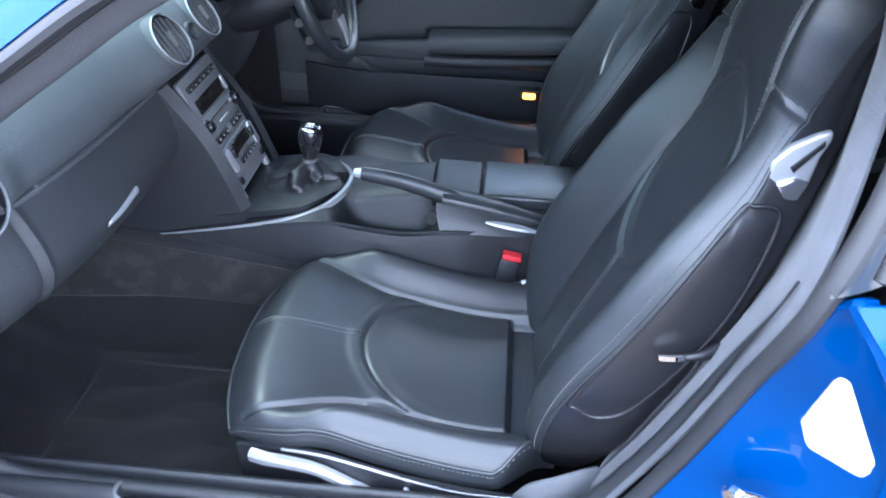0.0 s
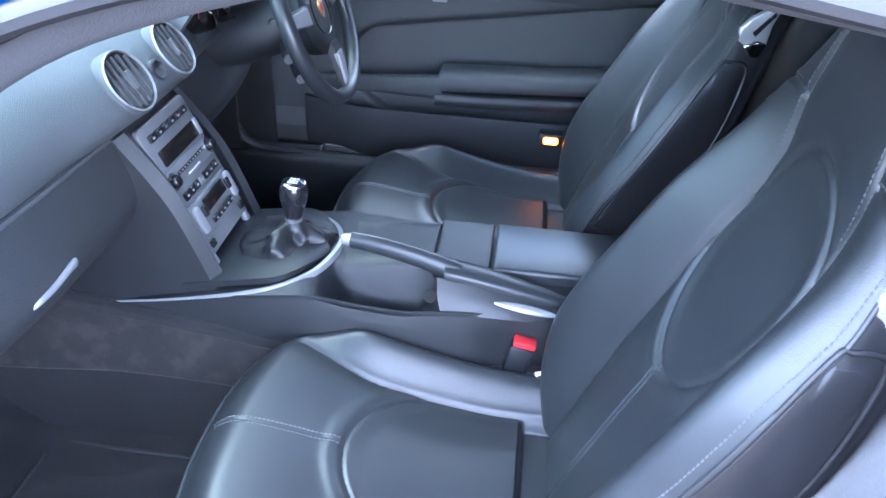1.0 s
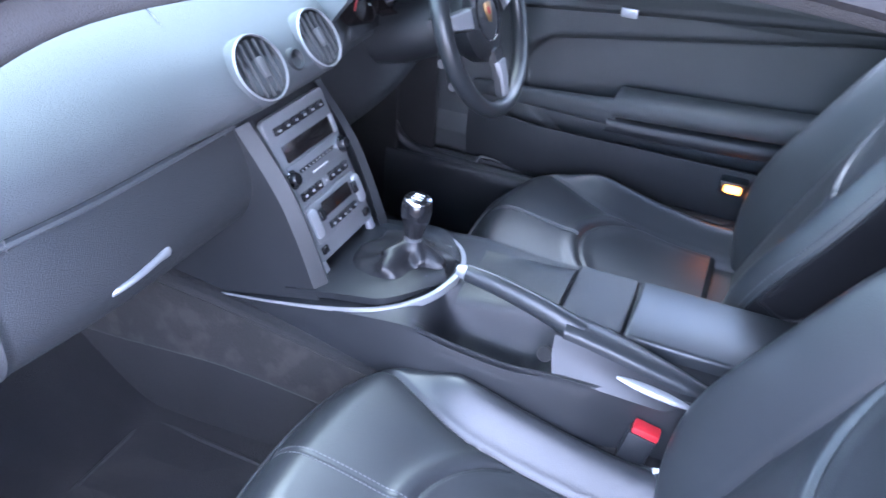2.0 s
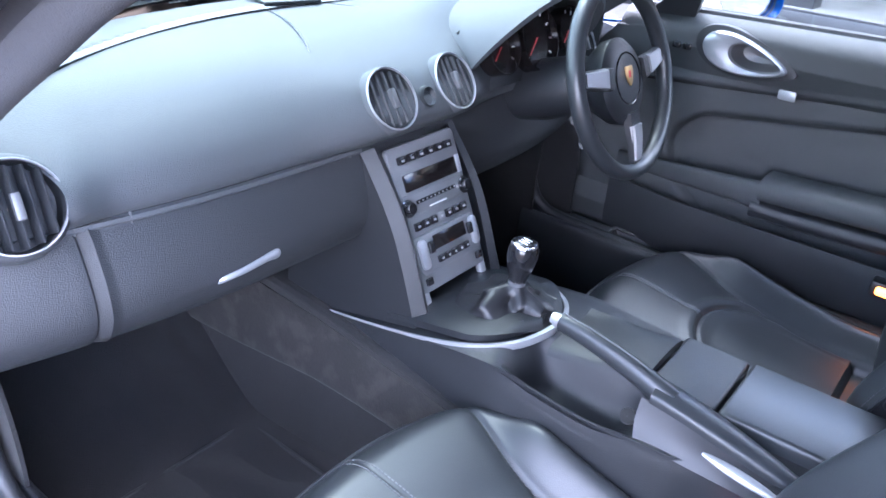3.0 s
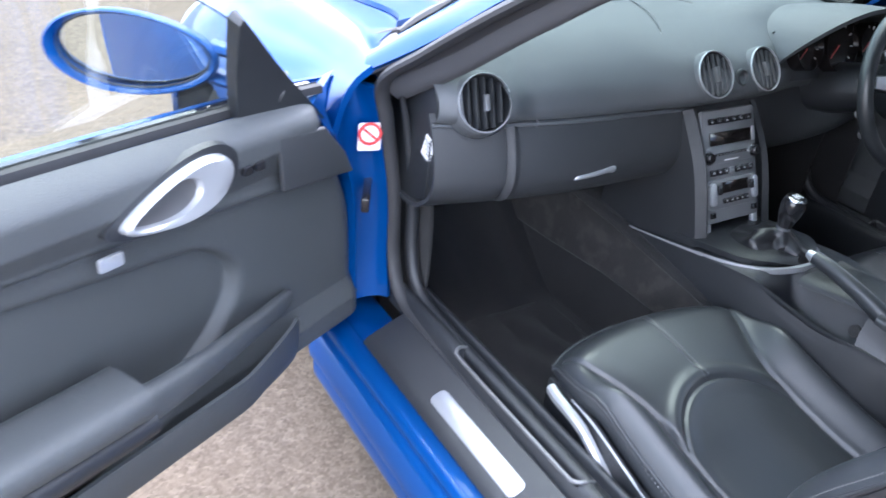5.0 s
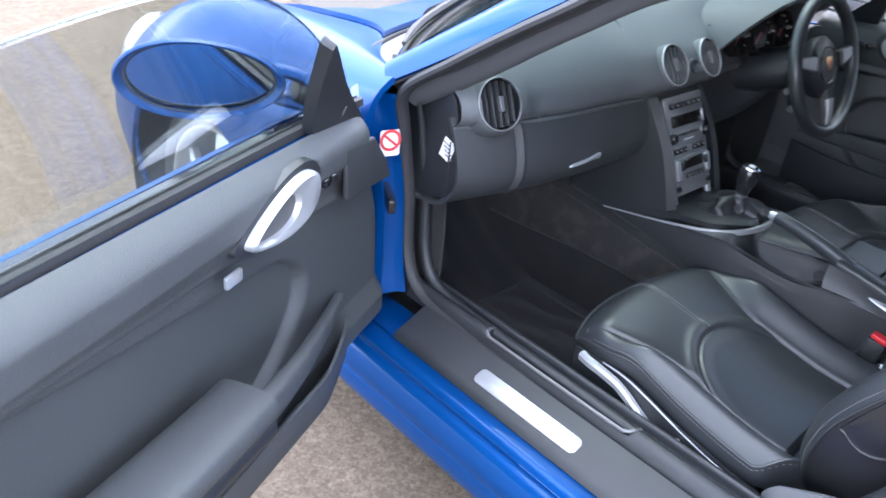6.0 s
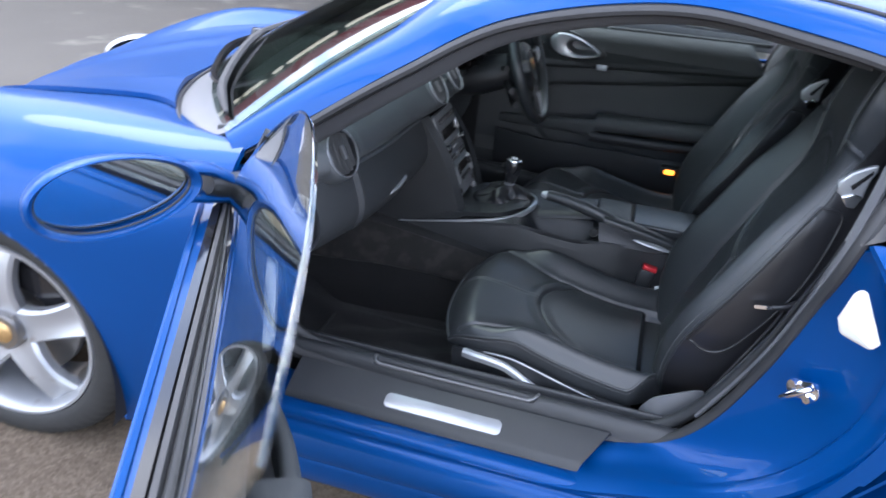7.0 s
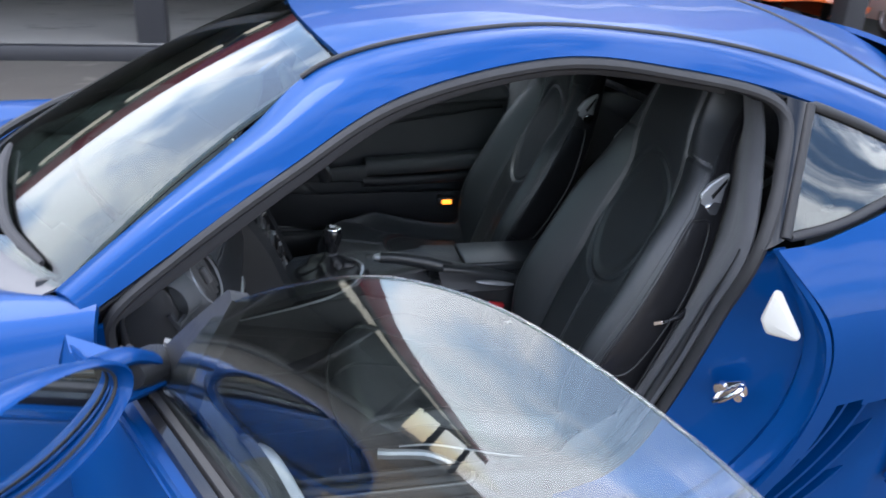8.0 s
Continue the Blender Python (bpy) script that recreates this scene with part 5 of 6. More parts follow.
# ---- dashboard ----
DASH_PROFILE = ((0.36, 0.925), (0.50, 0.945), (0.62, 0.950), (0.72, 0.942), (0.79, 0.912), (0.832, 0.868), (0.848, 0.830), (0.846, 0.808), (0.836, 0.802))


def dash_shift(y):
    return -0.055 * np.clip((np.abs(y) - 0.30) / 0.40, 0, 1) ** 2


VENTS = ((-0.074, 0.882, 0.050), (0.084, 0.882, 0.049), (-0.620, 0.862, 0.053), (0.625, 0.862, 0.048))


def dash_line(y):
    """Height of the ledge under the upper pad."""
    return 0.809 + 0.013 * (np.abs(y) / 0.7)


def glass_z(x, y):
    """The windscreen's height over a place in plan."""
    v = np.zeros_like(x)
    for _ in range(8):
        u = y / (0.72 - 0.145 * v)
        a, b = 0.30 + 0.32 * u**2, 0.985 + 0.075 * u**2
        v = np.clip((x - a) / (b - a), 0, 1)
    return (0.912 - 0.014 * u**2) * (1 - v) + (1.272 - 0.046 * u**2) * v


def dash_main():
    out = []
    for y in np.linspace(-0.70, 0.70, 221):
        c = curve([(x, y, z) for x, z in DASH_PROFILE], 110)
        c[:, 0] = np.maximum(c[:, 0], 0.33 + 0.30 * (y / 0.72) ** 2)
        c[:, 0] += dash_shift(y) * smooth(0.55, 0.8, c[:, 0])
        c[:, 2] += (dash_line(y) - 0.806) * (1 - smooth(0.83, 0.92, c[:, 2])) - 0.022 * (abs(y) / 0.7) ** 3 * smooth(0.86, 0.94, c[:, 2])
        # step of the demister lip
        c[:, 2] += 0.007 * smooth(-0.006, 0.006, 0.52 + 0.55 * y * y - c[:, 0]) * (abs(y) < 0.62)
        # rise towards the instrument hood
        w = math.exp(-(((y - 0.355) / 0.215) ** 4))
        c[:, 2] += 0.030 * w * np.exp(-(((c[:, 0] - 0.70) / 0.10) ** 2))
        # pads round the vents
        for vy, vz, r in VENTS:
            wide = 0.19 if abs(vy) < 0.1 else 0.085
            k = math.exp(-(((y - (0.004 if abs(vy) < 0.1 else vy)) / wide) ** 4)) * (0.80 if abs(vy) < 0.1 else 1.0)
            c[:, 0] += 0.032 * k * np.exp(-(((c[:, 2] - 0.876) / 0.060) ** 4)) * (c[:, 0] > 0.7)
        c[:, 2] = np.minimum(c[:, 2], glass_z(c[:, 0], y) - 0.022)
        out.append(c)
    p = np.array(out)
    keep = np.ones((220, 109), bool)
    for vy, vz, r in VENTS:
        if abs(vy) < 0.1:
            continue
        d = np.hypot(p[..., 1] - vy, (p[..., 2] - vz) * 1.06)
        inside = (d < r * 0.88) & (p[..., 0] > 0.74)
        keep &= ~(inside[:-1, :-1] & inside[1:, :-1] & inside[1:, 1:] & inside[:-1, 1:])
        s = np.where(inside, r * 0.88 / np.maximum(d, 1e-5), 1.0)
        p[..., 1] = vy + (p[..., 1] - vy) * s
        p[..., 2] = vz + (p[..., 2] - vz) * s
    return grid(p, keep=keep)


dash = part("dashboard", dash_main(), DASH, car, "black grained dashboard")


def dash_lower():
    out = []
    for y in np.linspace(-0.70, 0.70, 281):
        s = dash_shift(y)
        c = curve([(0.826 + s, y, 0.812), (0.836 + s, y, 0.795), (0.850 + s, y, 0.77), (0.864 + s, y, 0.73), (0.862 + s, y, 0.69), (0.832 + s, y, 0.655), (0.72, y, 0.635), (0.50, y, 0.64)], 40)
        if y > 0.12:
            c[:, 0] -= 0.02
        c[:, 2] += (dash_line(y) - 0.806) * smooth(0.72, 0.80, c[:, 2])
        for seam in (-0.557,):
            c[:, 0] -= 0.009 * math.exp(-(((y - seam) / 0.005) ** 2)) - 0.004 * math.exp(-(((y - seam - 0.012) / 0.006) ** 2))
        out.append(c)
    return thick(grid(out), -0.008)


# darker than the upper pad: its shade is painted in
part("glove_compartment", dash_lower(), SHADED_SKIN, dash, "black glove compartment and lower dashboard")
part("trim_line", sweep([(0.845 + dash_shift(y), y, dash_line(y) - 0.008) for y in np.linspace(-0.70, -0.11, 50)], [(-0.010, -0.006), (0.001, -0.006), (0.0035, -0.002), (0.0025, 0.003), (-0.010, 0.005)]), DASH, dash)
for y in (-0.56, -0.495, -0.135):
    part("trim_joint", box((0.005, 0.0022, 0.015), (0.8455 + float(dash_shift(y)), y, float(dash_line(y)) - 0.008), 0.0005), SATIN, dash)
for s in (-1, 1):
    part("dash_end", plate([(0.58, 0.62), (0.70, 0.628), (0.782, 0.655), (0.806, 0.69), (0.806, 0.73), (0.793, 0.77), (0.782, 0.80), (0.790, 0.83), (0.778, 0.865), (0.745, 0.902), (0.69, 0.918), (0.58, 0.90)], 0.010, Matrix.Translation((0, 0.686 * s + 0.005, 0)) @ Euler((radians(90), 0, 0)).to_matrix().to_4x4(), 0.003), PLASTIC, dash)
part("glove_handle", sweep(curve([(0.848, -0.409, 0.686), (0.868, -0.399, 0.697), (0.875, -0.368, 0.702), (0.876, -0.335, 0.706), (0.872, -0.310, 0.706), (0.862, -0.298, 0.702)], 30), [(0.0045 * math.cos(t), 0.0055 * math.sin(t)) for t in np.linspace(0, 2 * math.pi, 10, endpoint=False)], scale=np.interp(np.linspace(0, 1, 30), (0, 0.2, 0.65, 0.85, 1), (0.6, 0.8, 1.0, 1.7, 0.9))), SILVER, dash, "slim silver glove box handle")


def vent(at, r, turn, deep):
    m = Matrix.Translation(at) @ turn
    ring = part("air_vent", lathe([(r * 0.950, -0.012), (r * 0.950, 0.002), (r * 0.962, 0.0045), (r * 0.985, 0.0045), (r, 0.002), (r, -0.004)], 48, m), SILVER, dash, "round air vent with a silver ring")
    part("vent_bezel", lathe([(r * 0.99, 0.003), (r * 1.04, 0.0), (r * 1.09, -0.008), (r * 1.14, -0.025), (r * 1.18, -0.080)] if deep > 0.02 else [(r * 0.99, 0.002), (r * 1.02, 0.0), (r * 1.05, -0.006), (r * 1.07, -0.05)], 48, m), DASH, ring)
    part("vent_well", lathe([(r * 0.94, 0.001), (r * 0.90, -deep), (0.001, -deep - 0.002)], 32, m), PLASTIC, ring)
    for k in (-0.6, -0.3, 0.0, 0.3, 0.6):
        L = 1.72 * r * math.sqrt(1 - k * k)
        part("vane", moved(box((0.003, L, min(0.016, deep + 0.004)), (k * r, 0, -min(0.008, 0.5 * deep)), 0.001, turn=pose(0, 0, 0, 0, 22, 0)), m), PLASTIC, ring)
    part("vent_slider", moved(box((0.010, 0.030, 0.010), (0.05 * r, 0, 0.002), 0.002), m), SATIN, ring)


FACE = Euler((radians(90), 0, radians(90))).to_matrix().to_4x4()
TILT_BACK = Matrix.Rotation(radians(-26), 4, "Y")
for at, r, yaw in (((0.873, -0.074, 0.884), 0.050, -2), ((0.873, 0.084, 0.884), 0.049, 2), ((0.828, -0.620, 0.862), 0.053, -9), ((0.828, 0.625, 0.862), 0.048, 9)):
    vent(at, r, Matrix.Rotation(radians(yaw), 4, "Z") @ (TILT_BACK if abs(at[1]) > 0.1 else Matrix.Rotation(radians(-33), 4, "Y")) @ FACE, 0.003 if abs(at[1]) < 0.1 else 0.030)
part("sensor_button", lathe([(0.001, 0.004), (0.010, 0.004), (0.015, 0.010), (0.018, 0.008), (0.019, -0.004)], 24, Matrix.Translation((0.876, 0.004, 0.872)) @ TILT_BACK @ FACE), PLASTIC, dash)
part("side_demister", box((0.035, 0.085, 0.006), (0.735, -0.655, 0.906), 0.002, turn=pose(0, 0, 0, 0, 22, 15)), SATIN, dash)
for k in range(3):
    part("demister_slot", box((0.005, 0.07, 0.002), (0.728 + 0.009 * k, -0.655, 0.9125 - 0.0035 * k), 0.0005, turn=pose(0, 0, 0, 0, 22, 15)), GLOSS, dash)
# windscreen vent slot and sun sensor pad
part("demister_channel", sweep([(0.524 + 0.55 * y * y, y, 0.9500 - 0.018 * (abs(y) / 0.7) ** 3) for y in np.linspace(-0.56, 0.56, 50)], [(-0.009, -0.008), (0.009, -0.008), (0.009, 0.0020), (-0.009, 0.0045)]), GLOSS, dash)
part("sensor_pad", plate([(0.035, -0.06), (0.065, 0.05), (-0.045, 0.075), (-0.075, -0.02)], 0.006, Matrix.Translation((0.482, 0.045, 0.9525)), 0.002), PLASTIC, dash, "dark speaker pad on the dashboard top")
for y0, y1 in ((-0.02, -0.155), (0.11, 0.165)):
    part("dash_seam", sweep(curve([(0.53, y0, 0.9485), (0.64, y0 + 0.35 * (y1 - y0), 0.9525), (0.74, y0 + 0.75 * (y1 - y0), 0.940), (0.800, y1, 0.906)], 30), 0.0013), GLOSS, dash)

# instruments
hood_rows = []
for k in np.linspace(0, 1, 14):
    x = 0.930 - 0.22 * k
    hw, hh = 0.204 - 0.010 * k, 0.170 - 0.045 * k**1.5
    hood_rows.append([(x - 0.10 * (1 - max(0, math.sin(t))) ** 1.5 * (1 - k), 0.362 + hw * math.cos(t), 0.837 + hh * max(0, math.sin(t)) ** 0.75) for t in np.linspace(0, math.pi, 50)])
part("instrument_hood", thick(grid(hood_rows), -0.010), DASH, dash, "arched instrument hood")
part("instrument_back", thick(grid([[(0.80 + 0.06 * (1 - f), 0.358 + 0.178 * u, 0.84 + 0.130 * f * (1 - 0.25 * u * u)) for u in np.linspace(-1, 1, 20)] for f in np.linspace(0, 1, 8)]), 0.004), PLASTIC, dash)
for dy, r in ((-0.105, 0.048), (0.0, 0.062), (0.105, 0.048)):
    m = Matrix.Translation((0.862, 0.350 + dy * 1.15, 0.915)) @ Matrix.Rotation(radians(-20), 4, "Y") @ FACE
    d = part("dial", lathe([(0.001, 0.0), (r * 0.93, 0.0), (r * 0.95, 0.012), (r, 0.012), (r, -0.02)], 40, m), SCREEN, dash, "round instrument dial with a dark face")
    for k in range(9):
        t = radians(220 - 32 * k)
        part("tick", moved(box((0.008, 0.0018, 0.001), (r * 0.80 * math.cos(t), r * 0.80 * math.sin(t), 0.001), 0, turn=pose(0, 0, 0, 0, 0, 220 - 32 * k)), m), PAPER, d)
    part("needle", moved(box((r * 0.7, 0.002, 0.001), (-r * 0.25, -r * 0.2, 0.002), 0, turn=pose(0, 0, 0, 0, 0, 40)), m), INK, d)

# steering wheel
SW = Matrix.Translation((1.045, 0.368, 0.878)) @ Matrix.Rotation(radians(-20), 4, "Y") @ FACE
rimp = [(0.172 * math.cos(t), 0.172 * math.sin(t) * 0.985, 0) for t in np.linspace(0, 2 * math.pi, 80, endpoint=False)]
sw = part("steering_wheel", moved(sweep(rimp, [(0.0145 * math.cos(t), 0.0165 * math.sin(t)) for t in np.linspace(0, 6.283, 14, endpoint=False)], True), SW), LEATHER, car, "three-spoke black leather steering wheel with silver spokes")
part("hub", moved(lathe([(0.001, 0.010), (0.035, 0.0095), (0.062, 0.006), (0.073, -0.006), (0.070, -0.03), (0.05, -0.06)], 48), SW @ pose(0, -0.004, 0) @ Matrix.Diagonal((1, 1.08, 1, 1))), PLASTIC, sw)
part("hub_ring", moved(lathe([(0.044, 0.0085), (0.046, 0.0100), (0.048, 0.0080)], 40), SW), GLOSS, sw)
part("emblem", moved(plate([(-0.012, 0.018), (0.012, 0.018), (0.013, 0.004), (0.008, -0.010), (0, -0.018), (-0.008, -0.010), (-0.013, 0.004)], 0.004, None, 0.001), SW @ Matrix.Translation((0, 0.004, 0.0095))), GOLD, sw, "small gold and red shield emblem")
part("emblem_field", moved(plate([(-0.007, 0.010), (0.0, 0.010), (0.0, -0.002), (-0.007, -0.002)], 0.001, None, 0), SW @ Matrix.Translation((0, 0.004, 0.0140))), INK, sw)
for ang in (8, 172, 270):
    t = radians(ang)
    c, s = math.cos(t), math.sin(t)
    spk = curve([(0.062 * c, 0.062 * s, 0.006), (0.11 * c, 0.11 * s, 0.004), (0.165 * c, 0.165 * s, -0.002)], 12)
    part("spoke", moved(sweep(spk, [(-0.017, -0.006), (0.017, -0.006), (0.015, 0.006), (-0.015, 0.006)], up=(0, 0, 1), scale=np.linspace(1.25, 0.85, 12)), SW), PLASTIC, sw)
    spk2 = curve([(0.085 * c, 0.085 * s, 0.0115), (0.115 * c, 0.115 * s, 0.0105), (0.150 * c, 0.150 * s, 0.006)], 12)
    part("spoke_cover", moved(sweep(spk2, [(-0.016, -0.003), (0.016, -0.003), (0.013, 0.004), (-0.013, 0.004)], up=(0, 0, 1), scale=np.linspace(1.2, 0.8, 12)), SW), SILVER, sw, "silver spoke cover")
col = part("steering_column", moved(lathe([(0.045, 0.0), (0.055, -0.04), (0.06, -0.12), (0.05, -0.2)], 24), SW @ Matrix.Translation((0, 0, -0.05))), PLASTIC, car)
for dx, dy in ((-0.10, 0.02), (-0.10, -0.045), (0.10, 0.02), (-0.085, -0.09)):
    part("stalk", moved(sweep(curve([(0.4 * dx, dy * 0.6, -0.075), (0.8 * dx, dy, -0.062), (1.15 * dx, dy * 1.05, -0.045)], 10), 0.007, up=(0, 0.1, 1), scale=np.linspace(0.9, 1.4, 10)), SW), PLASTIC, col)

# ---- centre stack ----
ST = Matrix.Translation((0.918, 0.002, 0.690)) @ Matrix.Rotation(radians(-24), 4, "Y") @ FACE
stack = part("console_panel", plate(rounded(0.172, 0.245, 0.010), 0.012, ST @ Matrix.Translation((0, 0, -0.008)), 0.004), TITAN, car, "grey centre console stack with radio and heater panel")
for s in (-1, 1):
    side = [[(0.86, 0.002 + s * 0.088, 0.806), (0.93, 0.002 + s * 0.090, 0.70), (0.985, 0.002 + s * 0.090, 0.560)], [(0.862, 0.002 + s * 0.100, 0.808), (0.936, 0.002 + s * 0.102, 0.705), (0.995, 0.002 + s * 0.104, 0.556)], [(0.85, 0.002 + s * 0.118, 0.800), (0.925, 0.002 + s * 0.120, 0.69), (0.985, 0.002 + s * 0.124, 0.54)], [(0.70, 0.002 + s * 0.125, 0.80), (0.70, 0.002 + s * 0.130, 0.66), (0.70, 0.002 + s * 0.14, 0.45)]]
    part("panel_cheek", thick(grid([curve(r, 24) for r in side]), 0.004), PLASTIC, stack)


def on_stack(name, bm, material, x, y, z=0.004, label=""):
    return part(name, moved(bm, ST @ Matrix.Translation((x, y, z))), material, stack, label)


for k in range(6):
    on_stack("panel_button", box((0.020, 0.013, 0.006), (0, 0, 0.002), 0.002), GLOSS, -0.058 + 0.0235 * k, 0.098)
on_stack("radio_display", plate(rounded(0.135, 0.028, 0.003), 0.003, None, 0.0008), SCREEN, 0.002, 0.060, 0.0035, "dark radio display")
on_stack("display_frame", box((0.010, 0.030, 0.004), (0, 0, 0.002), 0.001), SILVER, 0.075, 0.060)
on_stack("radio_panel", box((0.150, 0.036, 0.004), (0, 0, 0.001), 0.002), TITAN, 0, 0.024)
for k in range(10):
    on_stack("preset_key", box((0.0085, 0.006, 0.003), (0, 0, 0.004), 0.001), GLOSS, -0.047 + 0.0104 * k, 0.026)
on_stack("radio_bar", box((0.045, 0.0022, 0.001), (0, 0, 0.0035), 0), PAPER, 0.0, 0.012)
for s in (-1, 1):
    kb = on_stack("radio_knob", lathe([(0.001, 0.017), (0.009, 0.017), (0.011, 0.014), (0.0115, 0.004)], 24), GLOSS, s * 0.0735, 0.022, 0.002)
    part("knob_ring", moved(lathe([(0.0118, 0.002), (0.0122, 0.007), (0.0150, 0.007), (0.0155, 0.0)], 24), ST @ Matrix.Translation((s * 0.0735, 0.022, 0.002))), CHROME, kb)
for k in range(7):
    on_stack("panel_button", box((0.0165, 0.014, 0.006), (0, 0, 0.002), 0.002), GLOSS if k != 3 else TITAN, -0.060 + 0.020 * k, -0.012)
on_stack("heater_panel", plate(rounded(0.160, 0.066, 0.012), 0.008, None, 0.004), TITAN, 0.0, -0.060, 0.001, "grey heater panel")
on_stack("heater_display", box((0.084, 0.024, 0.002), (0, 0, 0.0095), 0.0008), SCREEN, 0.0, -0.046)
for s in (-1, 1):
    on_stack("heater_surround", plate(rounded(0.020, 0.050, 0.008), 0.008, None, 0.003), SILVER, s * 0.068, -0.058, 0.006, "silver heater rocker surround")
    on_stack("heater_rocker", box((0.012, 0.020, 0.006), (0, 0, 0.012), 0.002), GLOSS, s * 0.052, -0.050)
for k in range(5):
    on_stack("heater_button", box((0.0150, 0.012, 0.005), (0, 0, 0.010), 0.002), GLOSS, -0.034 + 0.017 * k, -0.075)
for s in (-1, 1):
    on_stack("panel_button", box((0.016, 0.013, 0.005), (0, 0, 0.003), 0.002), GLOSS, s * 0.068, -0.104)
    on_stack("panel_foot", box((0.018, 0.05, 0.012), (0, 0, 0), 0.004), SILVER, s * 0.078, -0.135, -0.004)

for k in range(6):
    on_stack("mark", box((0.007, 0.0035, 0.0006), (0, 0, 0.0052), 0), MARK, -0.058 + 0.0235 * k, 0.097)
for k in range(7):
    on_stack("mark", box((0.006, 0.0035, 0.0006), (0, 0, 0.0052), 0), MARK, -0.060 + 0.020 * k, -0.012)
for k in range(5):
    on_stack("mark", box((0.005, 0.003, 0.0006), (0, 0, 0.0147), 0), MARK, -0.034 + 0.017 * k, -0.075)
for k in range(10):
    on_stack("mark", box((0.003, 0.0022, 0.0006), (0, 0, 0.0057), 0), MARK, -0.047 + 0.0104 * k, 0.026)

# ---- centre console ----
def console_top(x):
    return float(keyed((0.58, 0.72, 0.80, 0.90, 1.03, 1.17, 1.30, 1.42, 1.56, 1.75), (0.45, 0.484, 0.502, 0.523, 0.547, 0.566, 0.560, 0.562, 0.566, 0.57))(x))


def console():
    out = []
    for x in np.linspace(0.58, 1.76, 200):
        zt = console_top(x)
        w = (0.128 + 0.012 * math.sin(math.pi * max(0, x - 0.72) / 1.04)) * (1 - 0.17 * float(smooth(1.40, 1.52, x)))
        row = curve([(x, -w - 0.018, 0.30), (x, -w - 0.010, zt - 0.10), (x, -w - 0.002, zt - 0.012), (x, -w + 0.010, zt), (x, -0.04, zt + 0.006), (x, 0.04, zt + 0.006), (x, w - 0.010, zt), (x, w + 0.002, zt - 0.012), (x, w + 0.010, zt - 0.10), (x, w + 0.018, 0.30)], 130)
        # cup tray beside the hand brake
        d = ((x - 1.262) / 0.100) ** 4 + ((row[:, 1] + 0.076) / 0.056) ** 4
        row[:, 2] -= np.where(row[:, 2] > zt - 0.03, 0.072 * np.exp(-np.clip(d, 0, 30) ** 1.4), 0)
        out.append(row)
    return thick(grid(out), 0.005)


con = part("centre_console", console(), PLASTIC, car, "black centre console with a cup tray")
strip = [(0.77, -0.136, 0.496), (0.90, -0.142, 0.523), (1.03, -0.135, 0.548), (1.10, -0.115, 0.560), (1.15, -0.070, 0.568), (1.172, 0.0, 0.576), (1.15, 0.07, 0.568), (1.10, 0.115, 0.560), (1.03, 0.135, 0.548), (0.90, 0.142, 0.523), (0.77, 0.136, 0.496)]
part("console_strip", sweep(curve(strip, 100), [(-0.003, -0.006), (0.005, -0.006), (0.004, 0.006), (-0.003, 0.006)], scale=0.22 + 0.85 * np.sin(np.linspace(0, math.pi, 100)) ** 2), SILVER, con, "slim silver strip round the gear lever")
gp = []
for k in np.linspace(0, 1, 30):
    # the plate between the stack and the strip, its nose rounded
    x = 0.93 + 0.222 * k
    w = 0.124 - 0.012 * k - 0.088 * max(0, (k - 0.66) / 0.34) ** 2.2
    gp.append([(x, w * u, console_top(x) + 0.006 + 0.006 * (1 - u**4)) for u in np.linspace(-1, 1, 21)])
part("gear_surround", thick(grid(gp), -0.014), PLASTIC, con)
for s in (-1, 1):
    # padded cheek beside the gaiter, with a seam at its front
    ck = []
    for k in np.linspace(0, 1, 24):
        x = 0.985 + 0.150 * k
        w0, w1 = 0.066 - 0.030 * k**3, 0.118 - 0.016 * k - 0.058 * max(0, (k - 0.6) / 0.4) ** 2
        z = console_top(x) + 0.010
        ck.append(curve([(x, s * w1, z - 0.004), (x, s * (w1 - 0.006), z + 0.007), (x, s * 0.5 * (w0 + w1), z + 0.012), (x, s * (w0 + 0.006), z + 0.011), (x, s * w0, z + 0.002)], 12))
    part("gaiter_cheek", thick(grid(ck), 0.003 * s), LEATHER, con)


def boot():
    out = []
    for k in np.linspace(0, 1, 26):
        row = []
        for t in np.linspace(0, 2 * math.pi, 48, endpoint=False):
            fold = 1 + 0.26 * math.sin(4 * t + 5 * k) * math.sin(math.pi * k) + 0.12 * math.sin(9 * t - 6 * k) * math.sin(math.pi * k)
            r = (0.062 * (1 - k) ** 1.15 + 0.0150) * fold
            row.append((1.075 + 0.014 * k + r * math.cos(t) * 1.1, 0.0 + r * math.sin(t), 0.570 + 0.010 * math.sin(3 * t + 1) * math.sin(math.pi * k) + 0.050 * k**0.85))
        out.append(row)
    return grid(out, wrap_v=True)


part("gear_gaiter", boot(), GAITER, con, "creased black leather gear gaiter")
gk = part("gear_lever", moved(lathe([(0.0125, 0.0), (0.0135, 0.02), (0.0150, 0.038), (0.0190, 0.054), (0.0230, 0.068), (0.0248, 0.082), (0.0240, 0.094), (0.0200, 0.1025), (0.001, 0.1045)], 28), Matrix.Translation((1.088, 0.0, 0.592)) @ Matrix.Rotation(radians(4), 4, "Y")), GLOSS, car, "gear lever with a chrome-collared black knob")
part("collar", moved(lathe([(0.0205, 0.0995), (0.0216, 0.1015), (0.0205, 0.1040), (0.0180, 0.1046)], 28), Matrix.Translation((1.088, 0.0, 0.592)) @ Matrix.Rotation(radians(4), 4, "Y")), CHROME, gk)
